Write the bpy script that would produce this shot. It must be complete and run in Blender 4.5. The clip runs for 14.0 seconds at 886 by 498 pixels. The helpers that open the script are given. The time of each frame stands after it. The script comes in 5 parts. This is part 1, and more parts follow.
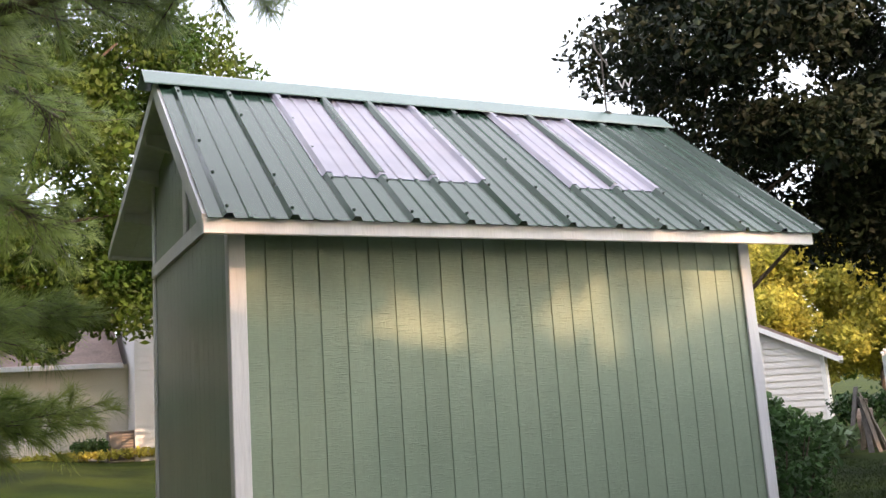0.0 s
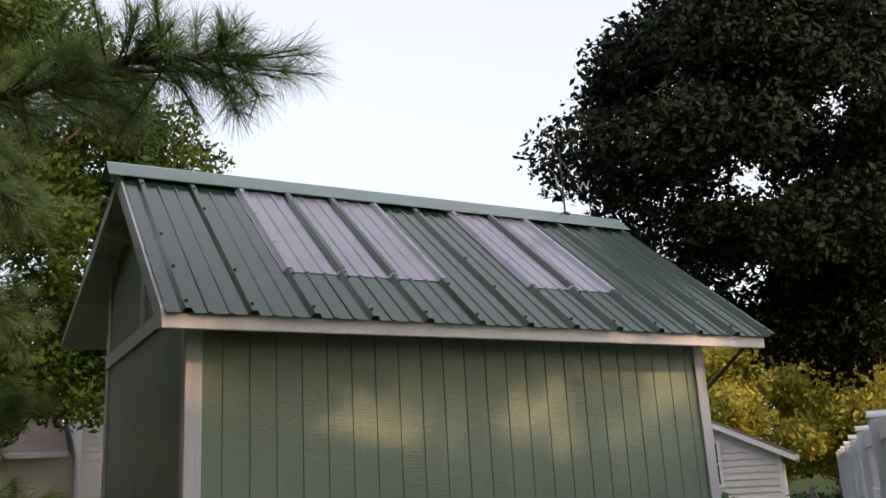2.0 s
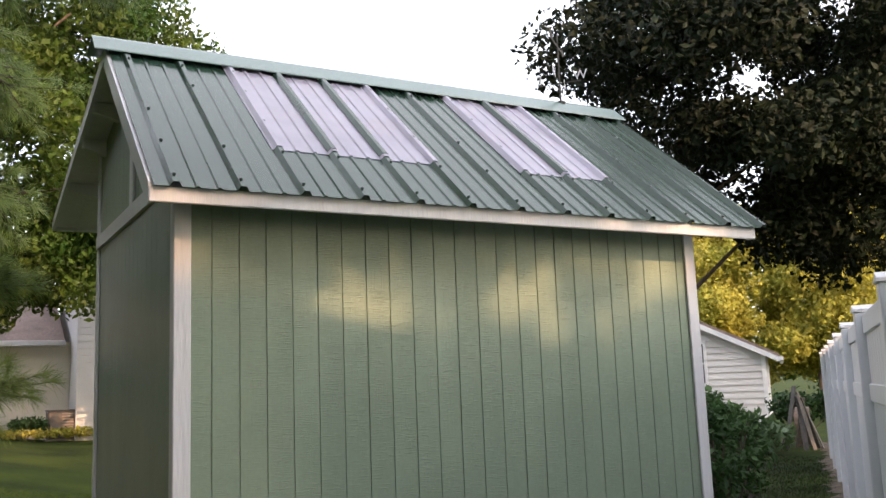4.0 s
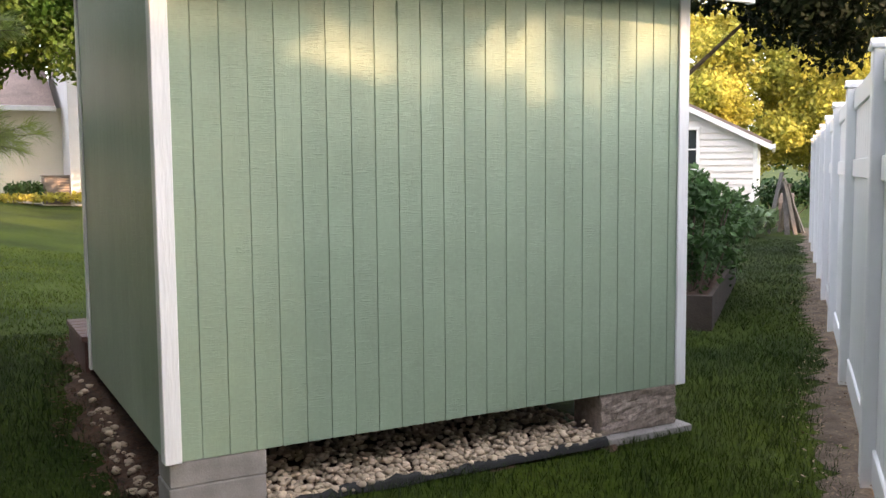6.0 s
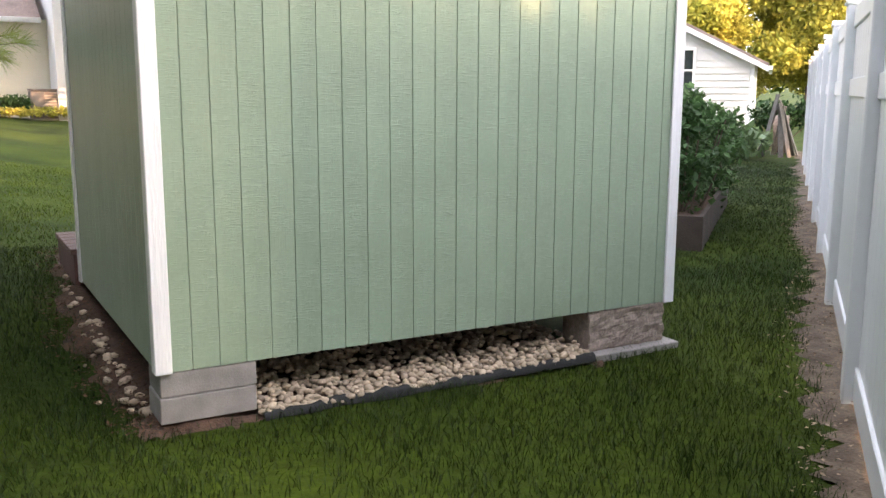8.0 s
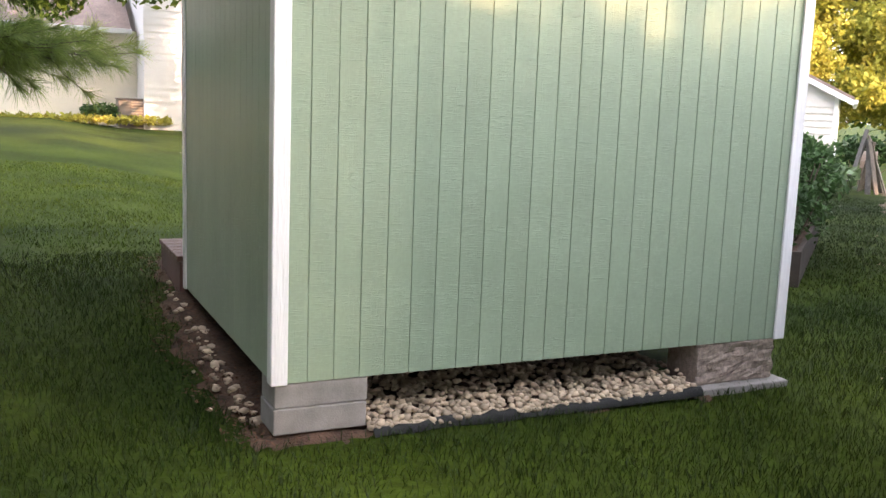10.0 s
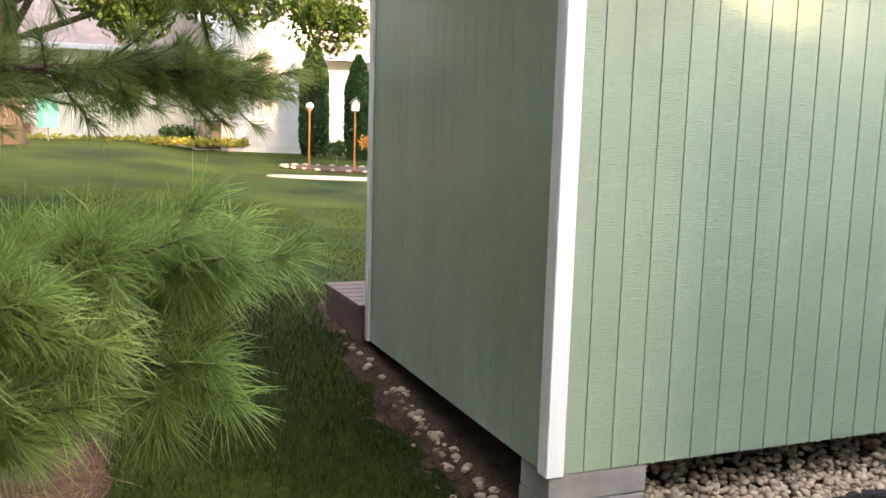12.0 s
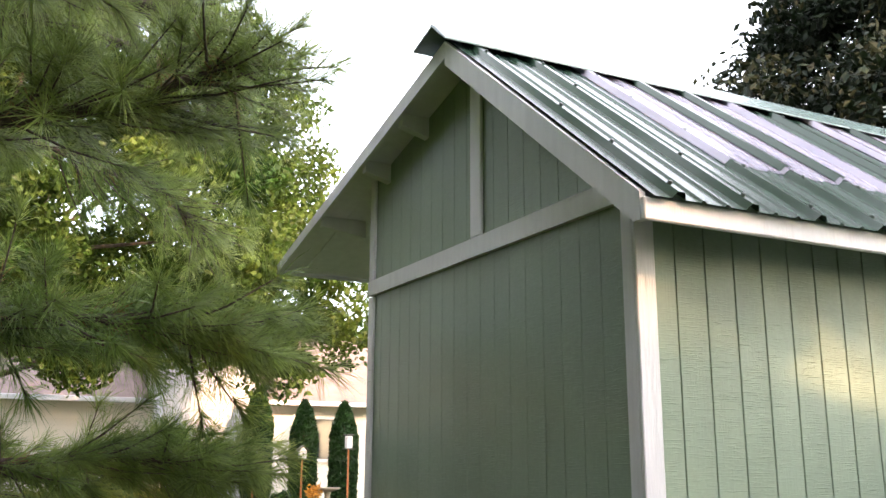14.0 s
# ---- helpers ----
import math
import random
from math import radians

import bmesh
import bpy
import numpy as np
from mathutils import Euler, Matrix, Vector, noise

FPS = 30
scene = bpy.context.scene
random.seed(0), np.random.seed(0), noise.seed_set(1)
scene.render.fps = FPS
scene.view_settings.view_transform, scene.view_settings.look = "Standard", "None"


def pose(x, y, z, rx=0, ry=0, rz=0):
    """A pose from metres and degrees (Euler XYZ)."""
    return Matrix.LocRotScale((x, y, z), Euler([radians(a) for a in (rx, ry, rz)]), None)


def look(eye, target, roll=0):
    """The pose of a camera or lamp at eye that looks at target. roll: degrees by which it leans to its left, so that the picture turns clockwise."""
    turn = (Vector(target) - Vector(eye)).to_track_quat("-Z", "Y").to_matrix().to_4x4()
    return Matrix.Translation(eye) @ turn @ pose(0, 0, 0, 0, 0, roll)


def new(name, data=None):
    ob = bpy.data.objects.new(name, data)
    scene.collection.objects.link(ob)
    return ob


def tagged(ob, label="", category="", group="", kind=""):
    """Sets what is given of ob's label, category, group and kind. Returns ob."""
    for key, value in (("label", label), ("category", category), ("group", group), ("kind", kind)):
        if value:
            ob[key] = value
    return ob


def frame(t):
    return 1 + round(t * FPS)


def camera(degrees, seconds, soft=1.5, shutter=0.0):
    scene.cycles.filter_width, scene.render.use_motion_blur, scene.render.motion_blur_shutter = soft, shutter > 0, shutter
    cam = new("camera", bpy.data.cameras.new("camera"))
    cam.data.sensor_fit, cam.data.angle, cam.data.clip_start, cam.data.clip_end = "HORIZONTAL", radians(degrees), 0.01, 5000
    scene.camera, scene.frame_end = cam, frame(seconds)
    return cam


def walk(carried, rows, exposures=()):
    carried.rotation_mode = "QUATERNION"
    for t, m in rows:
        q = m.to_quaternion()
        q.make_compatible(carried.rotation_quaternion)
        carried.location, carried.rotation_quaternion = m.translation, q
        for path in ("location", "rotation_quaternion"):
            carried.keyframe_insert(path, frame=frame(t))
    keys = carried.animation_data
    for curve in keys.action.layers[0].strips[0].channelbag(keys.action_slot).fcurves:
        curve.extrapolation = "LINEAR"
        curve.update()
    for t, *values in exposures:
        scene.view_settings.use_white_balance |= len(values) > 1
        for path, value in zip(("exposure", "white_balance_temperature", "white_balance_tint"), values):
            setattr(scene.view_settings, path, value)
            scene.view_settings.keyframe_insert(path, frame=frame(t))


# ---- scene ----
cam = camera(51.9, 14.0)
PATH = [
    (0, (-0.74, -3.304, 1.409), (0.12, -1.53, 1.742), -3.9),
    (0.5, (-0.752, -3.334, 1.407), (0.163, -1.593, 1.773), -4.4),
    (1, (-0.758, -3.336, 1.416), (0.193, -1.617, 1.792), -4.3),
    (1.5, (-0.76, -3.342, 1.425), (0.179, -1.635, 1.877), -3.9),
    (2, (-0.754, -3.345, 1.433), (0.175, -1.652, 1.954), -3.3),
    (2.2, (-0.748, -3.346, 1.431), (0.182, -1.66, 1.972), -3.2),
    (4.5, (-0.714, -3.309, 1.346), (0.242, -1.563, 1.537), -1.9),
    (5, (-0.691, -3.324, 1.328), (0.263, -1.567, 1.398), -1.6),
    (5.5, (-0.668, -3.327, 1.3), (0.284, -1.568, 1.247), -1.0),
    (6, (-0.679, -3.319, 1.262), (0.281, -1.573, 1.092), -0.5),
    (6.5, (-0.678, -3.315, 1.241), (0.287, -1.58, 0.995), -0.3),
    (7, (-0.66, -3.324, 1.222), (0.293, -1.597, 0.891), -0.3),
    (7.2, (-0.666, -3.308, 1.232), (0.289, -1.589, 0.868), -0.0),
    (9.5, (-0.658, -3.307, 1.239), (0.293, -1.571, 0.951), 0.5),
    (10, (-0.842, -3.185, 1.231), (0.004, -1.398, 0.931), 2.2),
    (10.5, (-1.023, -3.075, 1.237), (-0.304, -1.24, 0.899), 0.4),
    (11, (-1.153, -2.846, 1.236), (-0.525, -0.986, 0.854), 1.8),
    (11.5, (-1.221, -2.606, 1.267), (-0.61, -0.731, 0.935), 1.6),
    (12, (-1.356, -2.399, 1.289), (-0.609, -0.564, 1.02), 1.7),
    (12.5, (-1.434, -2.218, 1.338), (-0.521, -0.447, 1.159), 1.7),
    (13, (-1.451, -2.062, 1.39), (-0.533, -0.287, 1.463), 1.0),
    (13.5, (-1.463, -1.99, 1.442), (-0.602, -0.211, 1.751), 0.3),
    (14, (-1.471, -1.881, 1.468), (-0.627, -0.127, 1.926), 0.3),
]
walk(cam, [(t, look(eye, target, roll)) for t, eye, target, roll in PATH],
     [(0.0, 1.5), (1.0, 1.3), (2.0, 0.22), (4.5, 1.5), (5.5, 1.9), (7.0, 2.45), (9.5, 2.45), (11.0, 2.65), (12.5, 2.55), (13.0, 2.25), (14.0, 2.2)])

# ---- light ----
SUN = Vector((0.20, -0.95, 0.40)).normalized()
world = bpy.data.worlds.new("sky")
scene.world = world
world.use_nodes = True
wn, wl = world.node_tree.nodes, world.node_tree.links
sky = wn.new("ShaderNodeTexSky")
sky.sky_type = "NISHITA"
sky.sun_disc = False
sky.sun_elevation = math.asin(SUN.z)
sky.sun_rotation = math.atan2(SUN.x, SUN.y)
sky.air_density, sky.dust_density, sky.ozone_density = 1.0, 3.0, 1.0
wl.new(sky.outputs[0], wn["Background"].inputs[0])
wn["Background"].inputs[1].default_value = 0.10
# thin bright evening haze over the whole sky
haze = wn.new("ShaderNodeBackground")
haze.inputs[0].default_value, haze.inputs[1].default_value = (1.0, 0.955, 0.97, 1), 0.66
both = wn.new("ShaderNodeAddShader")
wl.new(wn["Background"].outputs[0], both.inputs[0])
wl.new(haze.outputs[0], both.inputs[1])
wl.new(both.outputs[0], wn["World Output"].inputs[0])
sun = new("sun", bpy.data.lights.new("sun", "SUN"))
sun.data.energy, sun.data.angle, sun.data.color = 2.5, radians(0.5), (1.0, 0.60, 0.34)
sun.matrix_world = look(SUN * 60, (0, 0, 0))


# ---- materials ----
def material(name, base, rough=0.6, metal=0.0, var=0.15, scale=8.0, bump=0.0, bump_scale=60.0, stretch=(1, 1, 1), tint=None,
             fine=0.08, fine_scale=90.0, rand=0.0, island=0.0, spec=0.5, trans=0.0, alpha=1.0, sheen=0.0):
    """A painted or natural surface: two scales of colour variation, a bump, and a random shade for each piece."""
    m = bpy.data.materials.new(name)
    m.use_nodes = True
    n, l = m.node_tree.nodes, m.node_tree.links
    b = n["Principled BSDF"]
    geo = n.new("ShaderNodeNewGeometry")
    mp = n.new("ShaderNodeMapping")
    mp.inputs["Scale"].default_value = stretch
    l.new(geo.outputs["Position"], mp.inputs[0])
    big = n.new("ShaderNodeTexNoise")
    big.inputs["Scale"].default_value, big.inputs["Detail"].default_value = scale, 5
    l.new(mp.outputs[0], big.inputs[0])
    small = n.new("ShaderNodeTexNoise")
    small.inputs["Scale"].default_value, small.inputs["Detail"].default_value = fine_scale, 3
    l.new(mp.outputs[0], small.inputs[0])
    mix = n.new("ShaderNodeMix")
    mix.data_type = "RGBA"
    dark = [c * (1 - var) for c in base]
    light = [min(1, c * (1 + var)) for c in base] if tint is None else tint
    ramp = n.new("ShaderNodeMapRange")
    ramp.inputs[1].default_value, ramp.inputs[2].default_value = 0.3, 0.7
    l.new(big.outputs[0], ramp.inputs[0])
    l.new(ramp.outputs[0], mix.inputs[0])
    mix.inputs[6].default_value, mix.inputs[7].default_value = (*dark, 1), (*light, 1)
    hsv = n.new("ShaderNodeHueSaturation")
    l.new(mix.outputs[2], hsv.inputs["Color"])
    val = n.new("ShaderNodeMapRange")
    val.inputs[1].default_value, val.inputs[2].default_value = 0.25, 0.75
    val.inputs[3].default_value, val.inputs[4].default_value = 1 - fine, 1 + fine
    l.new(small.outputs[0], val.inputs[0])
    last = val.outputs[0]
    if rand or island:
        src = n.new("ShaderNodeObjectInfo").outputs["Random"] if rand else geo.outputs["Random Per Island"]
        k = rand or island
        r = n.new("ShaderNodeMapRange")
        r.inputs[3].default_value, r.inputs[4].default_value = 1 - k, 1 + k
        l.new(src, r.inputs[0])
        mul = n.new("ShaderNodeMath")
        mul.operation = "MULTIPLY"
        l.new(last, mul.inputs[0])
        l.new(r.outputs[0], mul.inputs[1])
        last = mul.outputs[0]
    l.new(last, hsv.inputs["Value"])
    l.new(hsv.outputs[0], b.inputs["Base Color"])
    b.inputs["Roughness"].default_value, b.inputs["Metallic"].default_value = rough, metal
    b.inputs["Specular IOR Level"].default_value = spec
    b.inputs["Transmission Weight"].default_value = trans
    b.inputs["Alpha"].default_value = alpha
    if bump:
        bn = n.new("ShaderNodeTexNoise")
        bn.inputs["Scale"].default_value, bn.inputs["Detail"].default_value = bump_scale, 4
        l.new(mp.outputs[0], bn.inputs[0])
        bp = n.new("ShaderNodeBump")
        bp.inputs["Strength"].default_value, bp.inputs["Distance"].default_value = min(1, bump), 0.01
        l.new(bn.outputs[0], bp.inputs["Height"])
        l.new(bp.outputs[0], b.inputs["Normal"])
    return m


def leaf_material(name, base, tint, glow=0.35, island=0.35, rough=0.5):
    """Leaves: gloss on top and light passing through from behind."""
    m = material(name, base, rough, var=0.2, scale=0.6, tint=tint, fine=0.1, fine_scale=6, island=island, spec=0.3)
    n, l = m.node_tree.nodes, m.node_tree.links
    b = n["Principled BSDF"]
    tr = n.new("ShaderNodeBsdfTranslucent")
    src = b.inputs["Base Color"].links[0].from_socket
    l.new(src, tr.inputs[0])
    mx = n.new("ShaderNodeMixShader")
    mx.inputs[0].default_value = glow
    l.new(b.outputs[0], mx.inputs[1])
    l.new(tr.outputs[0], mx.inputs[2])
    l.new(mx.outputs[0], n["Material Output"].inputs[0])
    return m


def siding_material(name, base):
    """Painted rough-sawn plywood: short ticks across the board, long grain along it."""
    m = material(name, base, 0.4, var=0.07, scale=2.5, fine=0.05, fine_scale=70, rand=0.03, spec=0.5)
    n, l = m.node_tree.nodes, m.node_tree.links
    b = n["Principled BSDF"]
    geo = n.new("ShaderNodeNewGeometry")
    heights = []
    for stretch, scale, detail in (((16, 16, 300), 1.0, 2), ((190, 190, 10), 1.0, 3), ((7, 7, 7), 1.0, 2)):
        mp = n.new("ShaderNodeMapping")
        mp.inputs["Scale"].default_value = stretch
        t = n.new("ShaderNodeTexNoise")
        t.inputs["Scale"].default_value, t.inputs["Detail"].default_value = scale, detail
        l.new(geo.outputs["Position"], mp.inputs[0])
        l.new(mp.outputs[0], t.inputs[0])
        heights.append(t.outputs[0])
    cut = n.new("ShaderNodeMapRange")
    cut.inputs[1].default_value, cut.inputs[2].default_value = 0.52, 0.70
    l.new(heights[0], cut.inputs[0])
    gate = n.new("ShaderNodeMapRange")
    gate.inputs[1].default_value, gate.inputs[2].default_value = 0.30, 0.6
    l.new(heights[2], gate.inputs[0])
    mul = n.new("ShaderNodeMath")
    mul.operation = "MULTIPLY"
    l.new(cut.outputs[0], mul.inputs[0])
    l.new(gate.outputs[0], mul.inputs[1])
    add = n.new("ShaderNodeMath")
    add.operation = "MULTIPLY_ADD"
    l.new(heights[1], add.inputs[0])
    add.inputs[1].default_value = 0.35
    l.new(mul.outputs[0], add.inputs[2])
    bp = n.new("ShaderNodeBump")
    bp.inputs["Strength"].default_value, bp.inputs["Distance"].default_value = 0.6, 0.0026
    l.new(add.outputs[0], bp.inputs["Height"])
    l.new(bp.outputs[0], b.inputs["Normal"])
    return m


M_SIDING = siding_material("green_siding_paint", (0.262, 0.332, 0.246))
# siding green darkened: recess shade painted into the groove backing
M_GROOVE = material("groove_shade_paint", (0.22, 0.28, 0.205), 0.7, bump=0.2)
M_TRIM = material("white_trim_paint", (0.78, 0.77, 0.80), 0.45, var=0.05, scale=3, bump=0.25, bump_scale=12, stretch=(8, 8, 1), fine=0.03)
M_METAL = material("green_roof_steel", (0.032, 0.066, 0.046), 0.17, 0.0, var=0.10, scale=1.5, fine=0.04, fine_scale=30, bump=0.05, bump_scale=6, spec=0.62)
# roof green paled and blued: the sky's sheen is in the base colour
M_RIDGE = material("sky_paled_ridge_steel", (0.15, 0.225, 0.205), 0.2, 0.0, var=0.08, scale=2, spec=1.0)
M_SCREW = material("screw_head", (0.06, 0.08, 0.07), 0.35, 0.6)
M_WOOD = material("bare_wood", (0.34, 0.24, 0.15), 0.7, var=0.2, scale=4, bump=0.3, stretch=(1, 12, 12))
M_DARKWOOD = material("weathered_wood", (0.16, 0.12, 0.10), 0.8, var=0.3, scale=5, bump=0.4, stretch=(6, 6, 1))
M_GREYWOOD = material("grey_boards", (0.11, 0.10, 0.095), 0.85, var=0.25, scale=5, bump=0.4, stretch=(6, 6, 1), rand=0.2)
M_DECK = material("red_brown_decking", (0.12, 0.06, 0.052), 0.6, var=0.2, scale=3, bump=0.25, stretch=(2, 14, 14), rand=0.1)
M_SKIRT = material("dark_red_boards", (0.10, 0.045, 0.04), 0.7, var=0.25, scale=3, bump=0.3)
M_BLOCK = material("concrete_block", (0.25, 0.23, 0.225), 0.9, var=0.2, scale=9, bump=0.25, bump_scale=150, fine=0.08, fine_scale=160, rand=0.12)
M_SPLIT = material("split_face_block", (0.29, 0.23, 0.20), 0.95, var=0.3, scale=45, bump=0.6, bump_scale=160, fine=0.22, fine_scale=140)
M_STONE = material("river_stone", (0.40, 0.315, 0.235), 0.7, var=0.15, scale=20, bump=0.1, rand=0.32)
M_STONES = material("river_stones", (0.37, 0.29, 0.215), 0.7, var=0.15, scale=20, bump=0.1, island=0.32)
M_FABRIC = material("landscape_fabric", (0.008, 0.008, 0.009), 0.75, bump=0.4, bump_scale=200)
M_SOIL = material("brown_mulch", (0.055, 0.028, 0.018), 0.95, var=0.45, scale=9, bump=1.0, bump_scale=50, tint=(0.10, 0.055, 0.036), fine=0.35, fine_scale=60)
M_NEEDLEBED = material("needle_litter", (0.10, 0.042, 0.023), 0.95, var=0.4, scale=6, bump=1.0, bump_scale=60, tint=(0.17, 0.085, 0.048), fine=0.35, fine_scale=70)
M_DUST = material("dry_soil", (0.085, 0.058, 0.040), 0.95, var=0.4, scale=7, bump=1.0, bump_scale=45, tint=(0.17, 0.125, 0.09), fine=0.3, fine_scale=80)
M_LAWN = material("lawn", (0.010, 0.026, 0.003), 0.9, var=0.35, scale=0.5, bump=1.0, bump_scale=35, tint=(0.050, 0.070, 0.006), fine=0.35, fine_scale=22, spec=0.1)
# one lawn grass in a shaded and a lit colour
M_BLADE_SHADED = leaf_material("shaded_grass_blade", (0.010, 0.029, 0.003), (0.032, 0.052, 0.007), 0.25, 0.65)
M_BLADE_LIT = leaf_material("lit_grass_blade", (0.034, 0.074, 0.006), (0.10, 0.125, 0.012), 0.25, 0.5)
M_VINYL = material("white_vinyl", (0.74, 0.75, 0.79), 0.35, var=0.03, scale=1.2, fine=0.015, fine_scale=20)
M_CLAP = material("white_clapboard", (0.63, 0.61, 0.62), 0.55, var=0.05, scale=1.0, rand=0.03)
# cream brightened in place of the sun that the maple blocks
M_HOUSE = material("sunlit_cream_siding", (0.82, 0.76, 0.67), 0.6, var=0.05, scale=0.6, rand=0.03)
M_SHINGLE = material("brown_shingles", (0.23, 0.17, 0.15), 0.9, var=0.2, scale=2, bump=0.7, bump_scale=14, fine=0.25, fine_scale=25)
M_GLASS = material("window_glass", (0.03, 0.035, 0.04), 0.06, spec=0.8)
M_ACMETAL = material("condenser_steel", (0.17, 0.14, 0.13), 0.5, var=0.1, scale=3)
M_ACFIN = material("condenser_grille", (0.30, 0.24, 0.21), 0.5)
M_BRICK = material("red_brick_step", (0.33, 0.13, 0.08), 0.85, var=0.2, scale=6, bump=0.4, rand=0.15)
M_PAVE = material("pale_paving", (0.27, 0.25, 0.20), 0.9, var=0.12, scale=2, bump=0.3)
M_TEAL = material("teal_cloth", (0.12, 0.42, 0.36), 0.8, var=0.12, scale=5, bump=0.3, bump_scale=12)
M_COPPER = material("copper_pole", (0.45, 0.17, 0.07), 0.4, 0.5, var=0.15, scale=12)
M_GLOBE = material("mirror_globe", (0.75, 0.76, 0.78), 0.12, 0.7)
M_BARK = material("grey_bark", (0.12, 0.09, 0.07), 0.9, var=0.35, scale=6, bump=1.0, bump_scale=16, stretch=(3, 3, 0.7), fine=0.25, fine_scale=30)
M_PINEBARK = material("pine_bark", (0.11, 0.08, 0.068), 0.9, var=0.3, scale=18, bump=0.8, bump_scale=60, fine=0.2)
M_NEEDLE = leaf_material("pine_needles", (0.18, 0.29, 0.068), (0.33, 0.39, 0.105), 0.44, 0.45, 0.4)
M_DEADNEEDLE = leaf_material("dead_needles", (0.30, 0.17, 0.07), (0.36, 0.22, 0.10), 0.3, 0.3, 0.6)
M_MAPLE = leaf_material("maple_leaves", (0.042, 0.105, 0.018), (0.115, 0.155, 0.026), 0.45, 0.5)
# leaf green taken almost to black: the backlit shade is in the colour
M_BACKLITLEAF = leaf_material("backlit_leaves", (0.006, 0.013, 0.005), (0.011, 0.021, 0.008), 0.10, 0.4, 0.7)
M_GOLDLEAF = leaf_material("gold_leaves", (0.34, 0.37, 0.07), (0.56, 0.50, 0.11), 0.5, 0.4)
M_CEDAR = leaf_material("cedar_leaves", (0.022, 0.06, 0.016), (0.035, 0.085, 0.02), 0.2, 0.4)
M_BUSH = leaf_material("garden_leaves", (0.045, 0.10, 0.03), (0.085, 0.15, 0.05), 0.3, 0.45)
M_BUSHCORE = material("twig_core", (0.03, 0.035, 0.02), 0.95)
M_CHIP = leaf_material("bark_chip", (0.07, 0.035, 0.022), (0.13, 0.07, 0.045), 0.0, 0.5, 0.9)
M_CHIP2 = leaf_material("soil_crumb", (0.16, 0.11, 0.075), (0.28, 0.21, 0.15), 0.0, 0.5, 0.9)
M_HOSTA = leaf_material("hosta_leaves", (0.12, 0.19, 0.075), (0.20, 0.27, 0.12), 0.3, 0.4)
M_BEDWOOD = material("dark_bed_timber", (0.05, 0.036, 0.030), 0.85, var=0.3, scale=5, bump=0.4)
M_FLOWER = leaf_material("orange_flowers", (0.55, 0.22, 0.03), (0.7, 0.4, 0.06), 0.3, 0.3)


def clear_material():
    """Clear corrugated plastic: it passes light; the sky's reflection is put into its lavender-white base."""
    m = bpy.data.materials.new("sky_white_polycarbonate")
    m.use_nodes = True
    n, l = m.node_tree.nodes, m.node_tree.links
    b = n["Principled BSDF"]
    b.inputs["Base Color"].default_value = (0.64, 0.61, 0.73, 1)
    b.inputs["Roughness"].default_value = 0.06
    b.inputs["Specular IOR Level"].default_value = 1.0
    b.inputs["IOR"].default_value = 1.6
    geo = n.new("ShaderNodeNewGeometry")
    t = n.new("ShaderNodeTexNoise")
    t.inputs["Scale"].default_value, t.inputs["Detail"].default_value = 3.0, 3
    l.new(geo.outputs["Position"], t.inputs[0])
    mr = n.new("ShaderNodeMapRange")
    mr.inputs[3].default_value, mr.inputs[4].default_value = 0.35, 0.65
    l.new(t.outputs[0], mr.inputs[0])
    tr = n.new("ShaderNodeBsdfTransparent")
    tr.inputs[0].default_value = (0.92, 0.90, 0.96, 1)
    mx = n.new("ShaderNodeMixShader")
    l.new(mr.outputs[0], mx.inputs[0])
    l.new(tr.outputs[0], mx.inputs[1])
    l.new(b.outputs[0], mx.inputs[2])
    l.new(mx.outputs[0], n["Material Output"].inputs[0])
    return m


M_CLEAR = clear_material()


# ---- building blocks ----
def box(bm, x0, x1, y0, y1, z0, z1, bevel=0.0):
    vs = [bm.verts.new((x, y, z)) for x in (x0, x1) for y in (y0, y1) for z in (z0, z1)]
    fs = [bm.faces.new([vs[i] for i in f]) for f in ((0, 1, 3, 2), (4, 6, 7, 5), (0, 4, 5, 1), (2, 3, 7, 6), (0, 2, 6, 4), (1, 5, 7, 3))]
    if bevel:
        es = list({e for f in fs for e in f.edges})
        bmesh.ops.bevel(bm, geom=es, offset=bevel, segments=1, affect="EDGES", profile=0.5)
    return vs


def prism(bm, pts, axis, a, b):
    """A flat outline of (u, v) points, thickened along an axis from a to b."""
    def at(u, v, w):
        return {"x": (w, u, v), "y": (u, w, v), "z": (u, v, w)}[axis]
    lo = [bm.verts.new(at(u, v, a)) for u, v in pts]
    hi = [bm.verts.new(at(u, v, b)) for u, v in pts]
    k = len(pts)
    bm.faces.new(lo[::-1])
    bm.faces.new(hi)
    for i in range(k):
        bm.faces.new((lo[i], lo[(i + 1) % k], hi[(i + 1) % k], hi[i]))
    return lo + hi


def tube(bm, pts, radii, sides=7):
    """A tapered round limb along a line of points."""
    rings = []
    for i, p in enumerate(pts):
        p = Vector(p)
        d = Vector(pts[min(i + 1, len(pts) - 1)]) - Vector(pts[max(i - 1, 0)])
        q = d.to_track_quat("Z", "Y")
        rings.append([bm.verts.new(p + q @ Vector((radii[i] * math.cos(a), radii[i] * math.sin(a), 0))) for a in (2 * math.pi * s / sides for s in range(sides))])
    for r0, r1 in zip(rings, rings[1:]):
        for s in range(sides):
            bm.faces.new((r0[s], r0[(s + 1) % sides], r1[(s + 1) % sides], r1[s]))
    bm.faces.new(rings[0][::-1])
    bm.faces.new(rings[-1])


